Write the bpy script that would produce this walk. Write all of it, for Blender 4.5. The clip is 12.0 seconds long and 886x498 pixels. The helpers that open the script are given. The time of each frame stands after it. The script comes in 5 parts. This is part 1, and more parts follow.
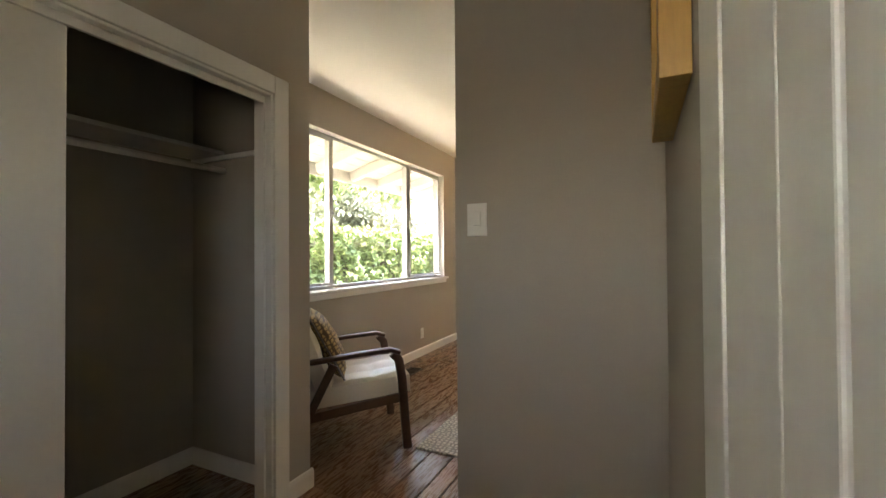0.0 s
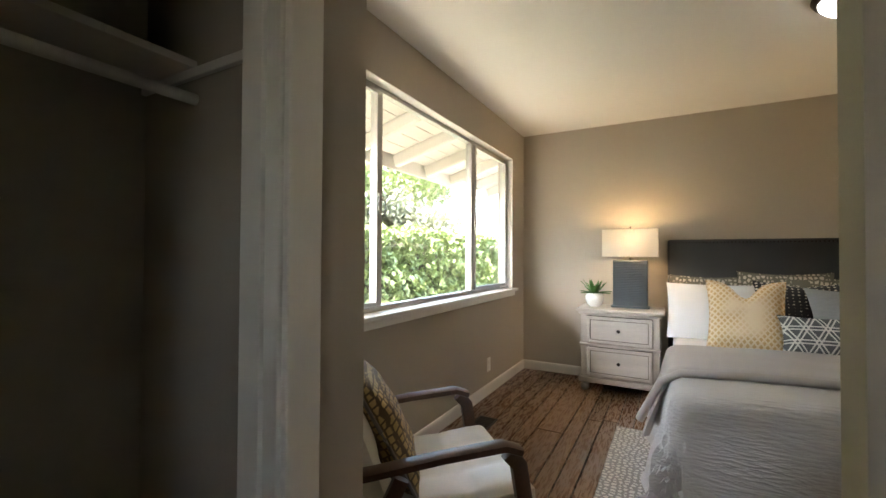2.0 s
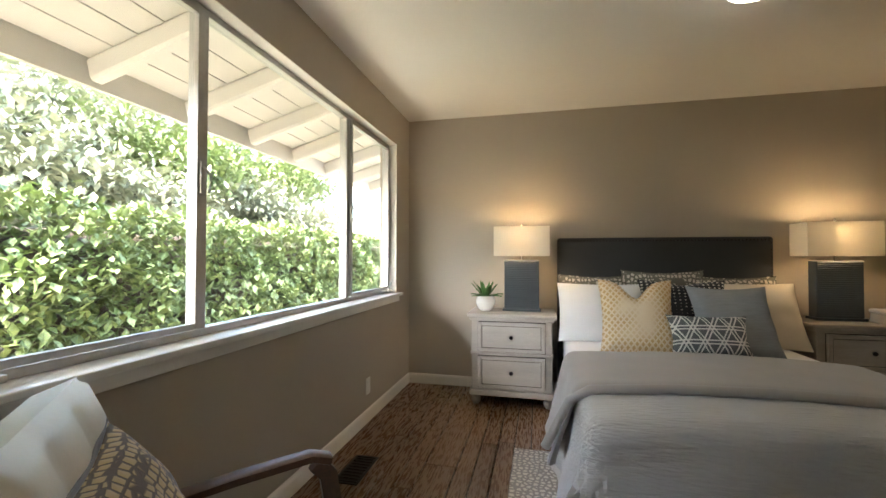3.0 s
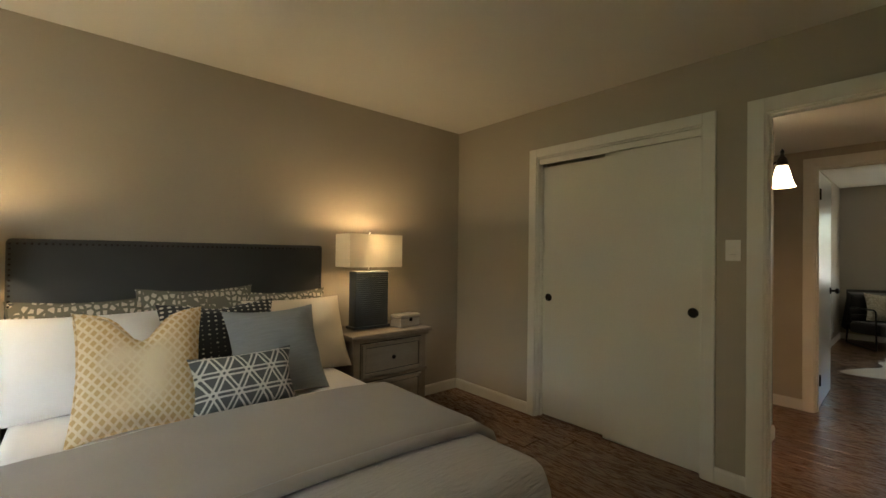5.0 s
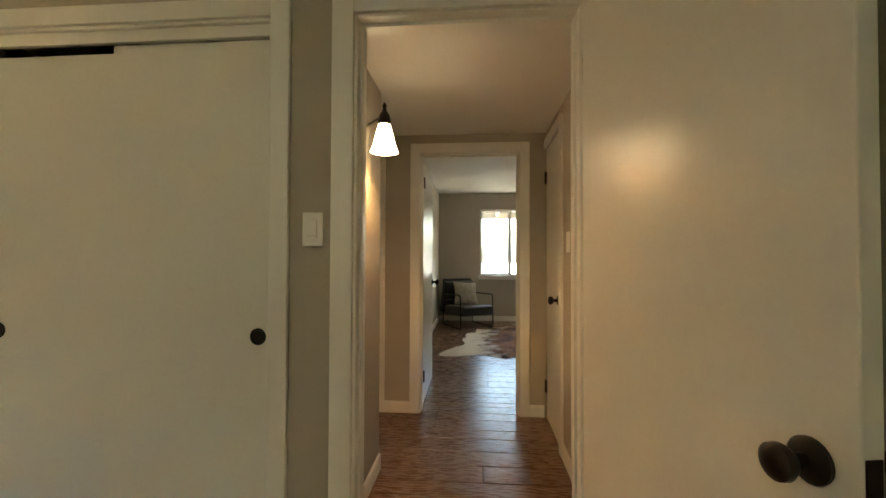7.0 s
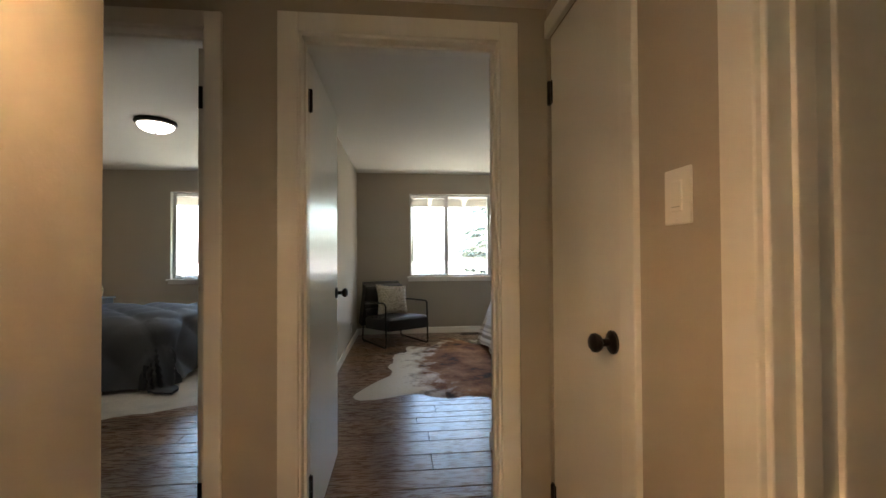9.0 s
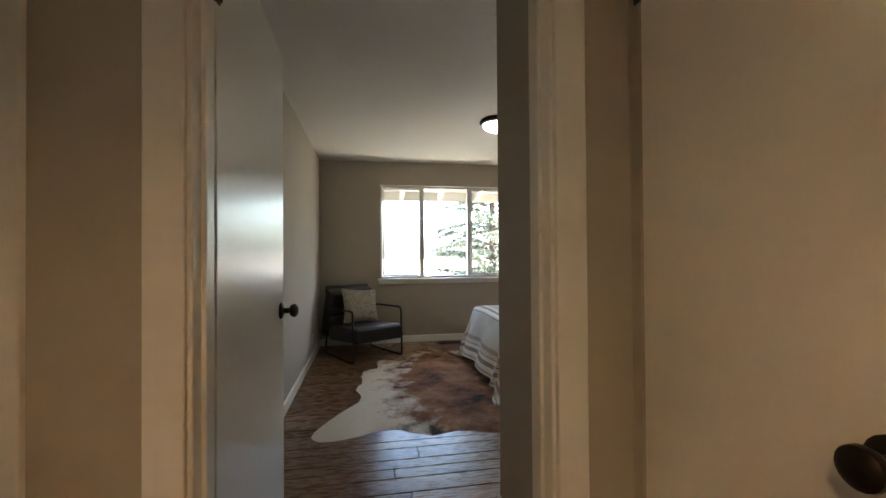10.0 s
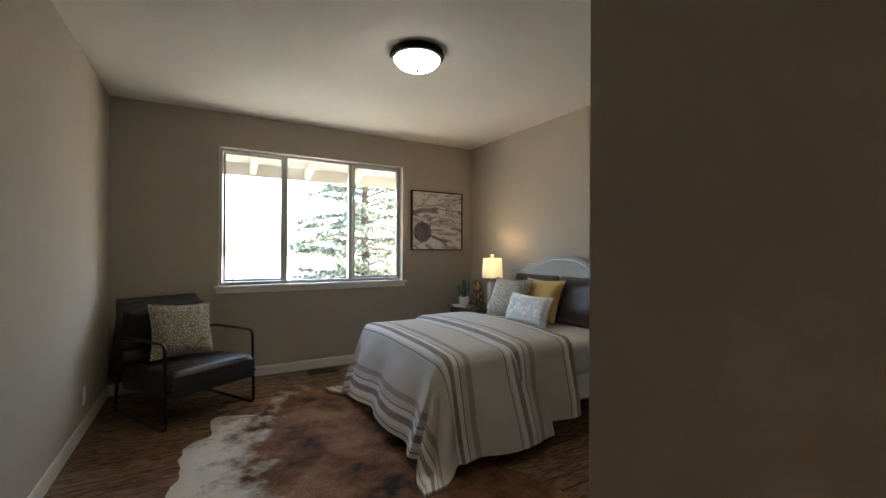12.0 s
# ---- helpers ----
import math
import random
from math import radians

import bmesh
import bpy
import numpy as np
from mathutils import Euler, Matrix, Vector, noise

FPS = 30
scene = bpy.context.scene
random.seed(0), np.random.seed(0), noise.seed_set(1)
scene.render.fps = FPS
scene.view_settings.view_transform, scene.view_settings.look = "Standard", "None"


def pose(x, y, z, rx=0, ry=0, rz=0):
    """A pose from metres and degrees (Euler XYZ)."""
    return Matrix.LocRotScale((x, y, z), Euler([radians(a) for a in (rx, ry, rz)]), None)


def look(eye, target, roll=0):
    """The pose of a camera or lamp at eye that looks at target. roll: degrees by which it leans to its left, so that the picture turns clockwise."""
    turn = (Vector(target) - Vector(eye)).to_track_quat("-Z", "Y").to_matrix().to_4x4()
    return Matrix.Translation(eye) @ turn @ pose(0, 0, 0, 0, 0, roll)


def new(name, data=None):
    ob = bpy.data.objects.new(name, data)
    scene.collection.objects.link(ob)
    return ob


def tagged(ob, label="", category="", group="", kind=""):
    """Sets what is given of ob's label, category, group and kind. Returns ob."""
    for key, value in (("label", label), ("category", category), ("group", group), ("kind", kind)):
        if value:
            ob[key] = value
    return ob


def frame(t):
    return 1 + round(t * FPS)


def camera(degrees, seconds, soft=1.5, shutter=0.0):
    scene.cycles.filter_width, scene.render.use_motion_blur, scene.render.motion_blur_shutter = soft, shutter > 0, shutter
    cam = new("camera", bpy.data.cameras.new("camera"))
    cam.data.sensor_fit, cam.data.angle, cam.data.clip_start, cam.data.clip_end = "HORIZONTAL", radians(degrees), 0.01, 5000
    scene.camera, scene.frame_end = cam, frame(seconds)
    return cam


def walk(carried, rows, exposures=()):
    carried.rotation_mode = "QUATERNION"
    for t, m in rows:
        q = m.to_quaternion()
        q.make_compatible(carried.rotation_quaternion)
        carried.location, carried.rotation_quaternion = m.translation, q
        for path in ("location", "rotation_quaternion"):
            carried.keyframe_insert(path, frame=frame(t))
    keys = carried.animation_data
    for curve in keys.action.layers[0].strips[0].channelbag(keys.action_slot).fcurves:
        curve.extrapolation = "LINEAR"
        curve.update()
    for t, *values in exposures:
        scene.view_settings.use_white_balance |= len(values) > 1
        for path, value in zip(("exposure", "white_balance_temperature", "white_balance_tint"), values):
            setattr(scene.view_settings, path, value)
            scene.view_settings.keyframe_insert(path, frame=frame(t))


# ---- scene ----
cam = camera(93.9, 12.0)
PATH = [
    (0, (0.098, 0.315, 1.138), (-0.763, 2.121, 1.164), -0.4),
    (0.5, (-0.112, 0.483, 1.145), (-1.086, 2.229, 1.167), -0.1),
    (1, (-0.331, 0.691, 1.144), (-1.335, 2.42, 1.171), -0.1),
    (1.5, (-0.58, 0.906, 1.155), (-1.584, 2.635, 1.189), 0.1),
    (2, (-0.771, 1.144, 1.173), (-1.737, 2.895, 1.206), 0.3),
    (2.5, (-0.916, 1.405, 1.16), (-1.675, 3.254, 1.203), 0.3),
    (2.7, (-0.96, 1.508, 1.154), (-1.606, 3.401, 1.201), 0.2),
    (4.3, (-0.799, 2.371, 1.27), (-0.102, 4.245, 1.284), 0.6),
    (4.5, (-0.729, 2.428, 1.282), (0.148, 4.225, 1.287), 0.8),
    (5, (-0.523, 2.468, 1.279), (0.791, 3.977, 1.302), 0.8),
    (5.5, (-0.232, 2.519, 1.265), (1.431, 3.63, 1.292), 0.7),
    (6, (0.104, 2.553, 1.275), (1.948, 3.327, 1.303), 0.6),
    (6.5, (0.459, 2.575, 1.261), (2.409, 3.02, 1.293), 0.5),
    (7, (0.839, 2.59, 1.23), (2.833, 2.75, 1.265), 0.2),
    (7.5, (1.252, 2.616, 1.209), (3.252, 2.621, 1.248), 0.1),
    (7.7, (1.412, 2.623, 1.202), (3.412, 2.585, 1.237), -0.1),
    (9.3, (2.688, 2.655, 1.193), (4.675, 2.415, 1.22), -0.4),
    (9.5, (2.828, 2.663, 1.193), (4.809, 2.391, 1.218), -0.5),
    (10, (3.183, 2.68, 1.202), (5.151, 2.325, 1.222), -0.4),
    (10.5, (3.548, 2.719, 1.219), (5.485, 2.22, 1.236), -0.4),
    (11, (3.882, 2.758, 1.214), (5.762, 2.075, 1.24), -0.2),
    (11.5, (4.26, 2.683, 1.19), (6.076, 1.847, 1.215), 0.1),
    (12, (4.547, 2.639, 1.196), (6.278, 1.638, 1.202), 0.3),
]
EXPOSURES = [(0, 5.15, 6900, 13), (2.7, 4.5, 6500, 10), (4.3, 4.3, 6600, 8), (5, 4.4, 7000, 5), (6.5, 4.97, 7300, 4), (7.7, 5.05, 7000, 7), (9.3, 4.85, 6450, 9), (10.5, 4.75, 6500, 10), (12, 4.65, 6500, 10)]
walk(cam, [(t, look(eye, target, roll)) for t, eye, target, roll in PATH], EXPOSURES)

# ---- world, sun, lamps ----
world = bpy.data.worlds.new("world")
scene.world = world
world.use_nodes = True
wn = world.node_tree
sky = wn.nodes.new("ShaderNodeTexSky")
sky.sky_type, sky.sun_disc = "NISHITA", False
sky.sun_elevation, sky.sun_rotation, sky.dust_density = radians(52), radians(200), 4.0
wn.links.new(sky.outputs[0], wn.nodes["Background"].inputs[0])
wn.nodes["Background"].inputs[1].default_value = 0.15
sun_light = bpy.data.lights.new("sun", "SUN")
sun_light.energy, sun_light.angle, sun_light.color = 1.4, radians(14), (1.0, 0.95, 0.88)
new("sun", sun_light).matrix_world = look((0, 0, 20), (3.0, 9.0, 4.0))


def bulb_light(name, at, watts, colour, radius=0.04):
    lamp = bpy.data.lights.new(name, "POINT")
    lamp.energy, lamp.color, lamp.shadow_soft_size = watts, colour, radius
    ob = new(name, lamp)
    ob.location = at
    return ob


WARM = (1.0, 0.68, 0.36)
bulb_light("bulb", (-1.09, 5.16, 1.30), 0.30, WARM)
bulb_light("bulb", (1.10, 5.16, 1.30), 0.30, WARM)
bulb_light("bulb", (2.785, 3.03, 1.765), 0.74, (1.0, 0.58, 0.27), 0.03)
bulb_light("bulb", (8.0, 0.05, 1.10), 0.07, WARM)
bulb_light("bulb", (8.1, 6.60, 1.10), 0.07, WARM)

# ---- materials ----


def material(name, base, rough=0.6, metal=0.0, vary=0.12, scale=4.0, fine=60.0, bump=0.1, stretch=(1, 1, 1), random=0.0, spec=0.5, dist=0.002, second=None, sheen=0.0, coat=0.0):
    """A surface with colour variation at two scales and fine relief."""
    m = bpy.data.materials.new(name)
    m.use_nodes = True
    t = m.node_tree
    b = t.nodes["Principled BSDF"]
    b.inputs["Roughness"].default_value, b.inputs["Metallic"].default_value = rough, metal
    b.inputs["Specular IOR Level"].default_value = spec
    b.inputs["Sheen Weight"].default_value, b.inputs["Coat Weight"].default_value = sheen, coat
    co = t.nodes.new("ShaderNodeTexCoord")
    mp = t.nodes.new("ShaderNodeMapping")
    mp.inputs["Scale"].default_value = stretch
    t.links.new(co.outputs["Object"], mp.inputs[0])
    big, small = t.nodes.new("ShaderNodeTexNoise"), t.nodes.new("ShaderNodeTexNoise")
    for n, s, d in ((big, scale, 4), (small, fine, 6)):
        n.inputs["Scale"].default_value, n.inputs["Detail"].default_value = s, d
        t.links.new(mp.outputs[0], n.inputs["Vector"])
    mixn = t.nodes.new("ShaderNodeMath")
    mixn.operation = "ADD"
    t.links.new(big.outputs[0], mixn.inputs[0]), t.links.new(small.outputs[0], mixn.inputs[1])
    last = mixn.outputs[0]
    if random:
        info, mul, add = t.nodes.new("ShaderNodeObjectInfo"), t.nodes.new("ShaderNodeMath"), t.nodes.new("ShaderNodeMath")
        mul.operation, add.operation = "MULTIPLY_ADD", "ADD"
        mul.inputs[1].default_value, mul.inputs[2].default_value = random, -random / 2
        t.links.new(info.outputs["Random"], mul.inputs[0])
        t.links.new(last, add.inputs[0]), t.links.new(mul.outputs[0], add.inputs[1])
        last = add.outputs[0]
    ramp = t.nodes.new("ShaderNodeValToRGB")
    lo = [c * (1 - vary) for c in base]
    hi = [min(1, c * (1 + vary)) for c in (second or base)]
    ramp.color_ramp.elements[0].color, ramp.color_ramp.elements[1].color = (*lo, 1), (*hi, 1)
    half = t.nodes.new("ShaderNodeMath")
    half.operation = "MULTIPLY_ADD"
    half.inputs[1].default_value, half.inputs[2].default_value = 1.2, -0.7
    t.links.new(last, half.inputs[0]), t.links.new(half.outputs[0], ramp.inputs[0])
    t.links.new(ramp.outputs[0], b.inputs["Base Color"])
    if bump:
        bp = t.nodes.new("ShaderNodeBump")
        bp.inputs["Strength"].default_value, bp.inputs["Distance"].default_value = bump, dist
        t.links.new(small.outputs[0], bp.inputs["Height"]), t.links.new(bp.outputs[0], b.inputs["Normal"])
    return m


def patterned(name, dark, light, scale, texture="VORONOI", rough=0.9, edge=0.12, bump=0.3, stretch=(1, 1, 1), feature="DISTANCE_TO_EDGE", rand=1.0, turn=0.0):
    """A woven or printed cloth: two colours parted by a cell, wave or brick pattern."""
    m = bpy.data.materials.new(name)
    m.use_nodes = True
    t = m.node_tree
    b = t.nodes["Principled BSDF"]
    b.inputs["Roughness"].default_value, b.inputs["Sheen Weight"].default_value = rough, 0.15
    co, mp = t.nodes.new("ShaderNodeTexCoord"), t.nodes.new("ShaderNodeMapping")
    mp.inputs["Scale"].default_value = stretch
    t.links.new(co.outputs["Object"], mp.inputs[0])
    if texture == "VORONOI":
        v = t.nodes.new("ShaderNodeTexVoronoi")
        v.feature = feature
        v.inputs["Randomness"].default_value = rand
        mp.inputs["Rotation"].default_value = (0, radians(turn), 0)
        v.inputs["Scale"].default_value = scale
    else:
        v = t.nodes.new("ShaderNodeTexWave")
        v.inputs["Scale"].default_value, v.inputs["Distortion"].default_value = scale, 1.0
    t.links.new(mp.outputs[0], v.inputs["Vector"])
    ramp = t.nodes.new("ShaderNodeValToRGB")
    ramp.color_ramp.elements[0].position, ramp.color_ramp.elements[1].position = edge, edge + 0.06
    ramp.color_ramp.elements[0].color, ramp.color_ramp.elements[1].color = (*dark, 1), (*light, 1)
    t.links.new(v.outputs[0], ramp.inputs[0]), t.links.new(ramp.outputs[0], b.inputs["Base Color"])
    bp = t.nodes.new("ShaderNodeBump")
    bp.inputs["Strength"].default_value, bp.inputs["Distance"].default_value = bump, 0.004
    t.links.new(v.outputs[0], bp.inputs["Height"]), t.links.new(bp.outputs[0], b.inputs["Normal"])
    return m


def lattice_print(name, ground, line, pitch=0.088):
    """Printed cotton: paired pale lines in three directions that leave triangles and stars."""
    m = bpy.data.materials.new(name)
    m.use_nodes = True
    t = m.node_tree
    b = t.nodes["Principled BSDF"]
    b.inputs["Roughness"].default_value = 0.9
    co = t.nodes.new("ShaderNodeTexCoord")
    total = None
    for a in (90, 30, 150):
        dot, fr, near, band, hit = t.nodes.new("ShaderNodeVectorMath"), *(t.nodes.new("ShaderNodeMath") for _ in range(4))
        dot.operation = "DOT_PRODUCT"
        dot.inputs[1].default_value = (math.cos(radians(a)) / pitch, 0, math.sin(radians(a)) / pitch)
        fr.operation, near.operation, band.operation, hit.operation = "FRACT", "SUBTRACT", "ABSOLUTE", "COMPARE"
        near.inputs[1].default_value = 0.5
        hit.inputs[1].default_value, hit.inputs[2].default_value = 0.39, 0.045
        t.links.new(co.outputs["Object"], dot.inputs[0]), t.links.new(dot.outputs["Value"], fr.inputs[0])
        t.links.new(fr.outputs[0], near.inputs[0]), t.links.new(near.outputs[0], band.inputs[0]), t.links.new(band.outputs[0], hit.inputs[0])
        if total:
            mx = t.nodes.new("ShaderNodeMath")
            mx.operation = "MAXIMUM"
            t.links.new(total, mx.inputs[0]), t.links.new(hit.outputs[0], mx.inputs[1])
            total = mx.outputs[0]
        else:
            total = hit.outputs[0]
    mix = t.nodes.new("ShaderNodeMixRGB")
    mix.inputs[1].default_value, mix.inputs[2].default_value = (*ground, 1), (*line, 1)
    t.links.new(total, mix.inputs[0]), t.links.new(mix.outputs[0], b.inputs["Base Color"])
    weave = t.nodes.new("ShaderNodeTexNoise")
    weave.inputs["Scale"].default_value = 220
    bp = t.nodes.new("ShaderNodeBump")
    bp.inputs["Strength"].default_value, bp.inputs["Distance"].default_value = 0.25, 0.002
    t.links.new(weave.outputs[0], bp.inputs["Height"]), t.links.new(bp.outputs[0], b.inputs["Normal"])
    return m


def glowing(name, colour, strength, base=(0.8, 0.8, 0.8)):
    m = bpy.data.materials.new(name)
    m.use_nodes = True
    b = m.node_tree.nodes["Principled BSDF"]
    b.inputs["Base Color"].default_value = (*base, 1)
    b.inputs["Emission Color"].default_value, b.inputs["Emission Strength"].default_value = (*colour, 1), strength
    return m


def shade_cloth(name, colour):
    """Lampshade linen that lets the bulb's light through."""
    m = bpy.data.materials.new(name)
    m.use_nodes = True
    t = m.node_tree
    out = t.nodes["Material Output"]
    d, tr, mx = t.nodes.new("ShaderNodeBsdfDiffuse"), t.nodes.new("ShaderNodeBsdfTranslucent"), t.nodes.new("ShaderNodeMixShader")
    wave = t.nodes.new("ShaderNodeTexNoise")
    wave.inputs["Scale"].default_value = 180
    bp = t.nodes.new("ShaderNodeBump")
    bp.inputs["Strength"].default_value, bp.inputs["Distance"].default_value = 0.2, 0.001
    t.links.new(wave.outputs[0], bp.inputs["Height"]), t.links.new(bp.outputs[0], d.inputs["Normal"])
    d.inputs[0].default_value = tr.inputs[0].default_value = (*colour, 1)
    mx.inputs[0].default_value = 0.22
    t.links.new(d.outputs[0], mx.inputs[1]), t.links.new(tr.outputs[0], mx.inputs[2]), t.links.new(mx.outputs[0], out.inputs[0])
    return m


def glass_material():
    m = bpy.data.materials.new("window_glass")
    m.use_nodes = True
    t = m.node_tree
    tr, gl, mx, fr = (t.nodes.new("ShaderNode" + k) for k in ("BsdfTransparent", "BsdfGlossy", "MixShader", "LayerWeight"))
    pw = t.nodes.new("ShaderNodeMath")
    pw.operation = "POWER"
    pw.inputs[1].default_value = 5.0
    ml = t.nodes.new("ShaderNodeMath")
    ml.operation = "MULTIPLY_ADD"
    ml.inputs[1].default_value, ml.inputs[2].default_value = 0.5, 0.025
    tr.inputs[0].default_value = (0.95, 0.97, 0.96, 1)
    gl.inputs["Roughness"].default_value = 0.01
    fr.inputs[0].default_value = 0.5
    t.links.new(fr.outputs["Facing"], pw.inputs[0]), t.links.new(pw.outputs[0], ml.inputs[0])
    t.links.new(ml.outputs[0], mx.inputs[0]), t.links.new(tr.outputs[0], mx.inputs[1]), t.links.new(gl.outputs[0], mx.inputs[2])
    t.links.new(mx.outputs[0], t.nodes["Material Output"].inputs[0])
    return m


def plank_material(name, dark, light, rough=0.32):
    """Oiled oak boards: long grain along y, each board of its own tone."""
    m = bpy.data.materials.new(name)
    m.use_nodes = True
    t = m.node_tree
    b = t.nodes["Principled BSDF"]
    co, mp = t.nodes.new("ShaderNodeTexCoord"), t.nodes.new("ShaderNodeMapping")
    info = t.nodes.new("ShaderNodeObjectInfo")
    off = t.nodes.new("ShaderNodeVectorMath")
    off.operation = "SCALE"
    off.inputs[0].default_value = (31.0, 17.0, 5.0)
    t.links.new(info.outputs["Random"], off.inputs["Scale"])
    add = t.nodes.new("ShaderNodeVectorMath")
    t.links.new(co.outputs["Object"], add.inputs[0]), t.links.new(off.outputs[0], add.inputs[1])
    mp.inputs["Scale"].default_value = (9.0, 0.9, 1.0)
    t.links.new(add.outputs[0], mp.inputs[0])
    low = t.nodes.new("ShaderNodeTexNoise")
    low.inputs["Scale"].default_value, low.inputs["Detail"].default_value, low.inputs["Distortion"].default_value = 1.1, 3, 0.6
    t.links.new(mp.outputs[0], low.inputs["Vector"])
    ring = t.nodes.new("ShaderNodeMath")
    ring.operation = "MULTIPLY"
    ring.inputs[1].default_value = 24.0
    sine = t.nodes.new("ShaderNodeMath")
    sine.operation = "SINE"
    t.links.new(low.outputs[0], ring.inputs[0]), t.links.new(ring.outputs[0], sine.inputs[0])
    fine = t.nodes.new("ShaderNodeTexNoise")
    fine.inputs["Scale"].default_value, fine.inputs["Detail"].default_value = 14.0, 6
    t.links.new(mp.outputs[0], fine.inputs["Vector"])
    mixv = t.nodes.new("ShaderNodeMath")
    mixv.operation = "MULTIPLY_ADD"
    mixv.inputs[1].default_value = 0.06
    t.links.new(sine.outputs[0], mixv.inputs[0]), t.links.new(fine.outputs[0], mixv.inputs[2])
    tone = t.nodes.new("ShaderNodeMath")
    tone.operation = "MULTIPLY_ADD"
    tone.inputs[1].default_value = 0.3
    t.links.new(info.outputs["Random"], tone.inputs[0]), t.links.new(mixv.outputs[0], tone.inputs[2])
    ramp = t.nodes.new("ShaderNodeValToRGB")
    ramp.color_ramp.elements[0].position, ramp.color_ramp.elements[1].position = 0.22, 1.0
    ramp.color_ramp.elements[0].color, ramp.color_ramp.elements[1].color = (*dark, 1), (*light, 1)
    t.links.new(tone.outputs[0], ramp.inputs[0]), t.links.new(ramp.outputs[0], b.inputs["Base Color"])
    rr = t.nodes.new("ShaderNodeMapRange")
    rr.inputs["To Min"].default_value, rr.inputs["To Max"].default_value = rough - 0.08, rough + 0.14
    t.links.new(fine.outputs[0], rr.inputs[0]), t.links.new(rr.outputs[0], b.inputs["Roughness"])
    bp = t.nodes.new("ShaderNodeBump")
    bp.inputs["Strength"].default_value, bp.inputs["Distance"].default_value = 0.25, 0.002
    t.links.new(mixv.outputs[0], bp.inputs["Height"]), t.links.new(bp.outputs[0], b.inputs["Normal"])
    return m


PAINT = material("wall_paint", (0.44, 0.385, 0.312), 0.75, vary=0.025, scale=1.2, fine=140, bump=0.25, dist=0.0015)
CEIL = material("ceiling_paint", (0.80, 0.77, 0.72), 0.85, vary=0.02, scale=1.5, fine=90, bump=0.25, dist=0.002)
TRIM = material("trim_paint", (0.80, 0.77, 0.71), 0.38, vary=0.03, scale=3, fine=40, bump=0.12, stretch=(1, 1, 0.15))
DOORP = material("door_paint", (0.78, 0.75, 0.68), 0.30, vary=0.03, scale=2, fine=60, bump=0.14, dist=0.001)
WOODF = plank_material("oak_boards", (0.108, 0.055, 0.030), (0.255, 0.142, 0.078), 0.25)
SUBF = material("board_joint", (0.018, 0.011, 0.007), 0.8)
BRONZE = material("dark_bronze", (0.022, 0.016, 0.013), 0.38, 0.7, vary=0.3)
ALU = material("aluminium", (0.50, 0.49, 0.47), 0.42, 0.85, vary=0.1)
PLASTIC = material("white_plastic", (0.82, 0.80, 0.75), 0.35, vary=0.02, bump=0)
GLASS = glass_material()
SOFFIT = material("white_boards", (0.66, 0.63, 0.58), 0.7, vary=0.06, fine=30, bump=0.2, stretch=(1, 6, 1))

# ---- mesh helpers ----


def box(bm, x0, x1, y0, y1, z0, z1, bevel=0.0, seg=2):
    r = bmesh.ops.create_cube(bm, size=1.0, matrix=Matrix.LocRotScale(((x0 + x1) / 2, (y0 + y1) / 2, (z0 + z1) / 2), None, (abs(x1 - x0), abs(y1 - y0), abs(z1 - z0))))
    if bevel:
        es = list({e for v in r["verts"] for e in v.link_edges})
        bmesh.ops.bevel(bm, geom=es, offset=bevel, segments=seg, profile=0.5, affect="EDGES")
    return bm


def boxed(*a, **k):
    return box(bmesh.new(), *a, **k)


def lathe(bm, profile, seg=24, at=(0, 0, 0), m=None):
    """Turns (radius, height) pairs round z."""
    rings = []
    for r, z in profile:
        ring = []
        for i in range(seg):
            a = 2 * math.pi * i / seg
            p = Vector((max(r, 1e-4) * math.cos(a), max(r, 1e-4) * math.sin(a), z))
            p = (m @ p) if m else p
            ring.append(bm.verts.new(p + Vector(at)))
        rings.append(ring)
    for a, b in zip(rings, rings[1:]):
        for i in range(seg):
            bm.faces.new((a[i], a[(i + 1) % seg], b[(i + 1) % seg], b[i]))
    bm.faces.new(rings[0][::-1]), bm.faces.new(rings[-1])
    return bm


def tube(bm, pts, r, seg=8, r_end=None):
    """A round bar through the points."""
    pts = [Vector(p) for p in pts]
    rings = []
    for i, p in enumerate(pts):
        d = (pts[min(i + 1, len(pts) - 1)] - pts[max(i - 1, 0)]).normalized()
        q = d.to_track_quat("Z", "Y")
        rad = r if r_end is None else r + (r_end - r) * i / (len(pts) - 1)
        rings.append([bm.verts.new(p + q @ Vector((rad * math.cos(2 * math.pi * k / seg), rad * math.sin(2 * math.pi * k / seg), 0))) for k in range(seg)])
    for a, b in zip(rings, rings[1:]):
        for k in range(seg):
            bm.faces.new((a[k], a[(k + 1) % seg], b[(k + 1) % seg], b[k]))
    bm.faces.new(rings[0][::-1]), bm.faces.new(rings[-1])
    return bm


def mesh_object(name, bm, mat, smooth=False):
    bmesh.ops.recalc_face_normals(bm, faces=bm.faces)
    me = bpy.data.meshes.new(name)
    bm.to_mesh(me)
    bm.free()
    me.materials.append(mat)
    if smooth:
        me.shade_smooth()
        me.set_sharp_from_angle(angle=radians(40))
    return new(name, me)


def part(name, bm, mat, parent, label="", smooth=True):
    ob = mesh_object(name, bm, mat, smooth)
    ob.parent = parent
    if label:
        tagged(ob, label)
    return ob


def thing(name, m, label, category, group=""):
    ob = new(name)
    ob.matrix_basis = m
    return tagged(ob, label, category, group)


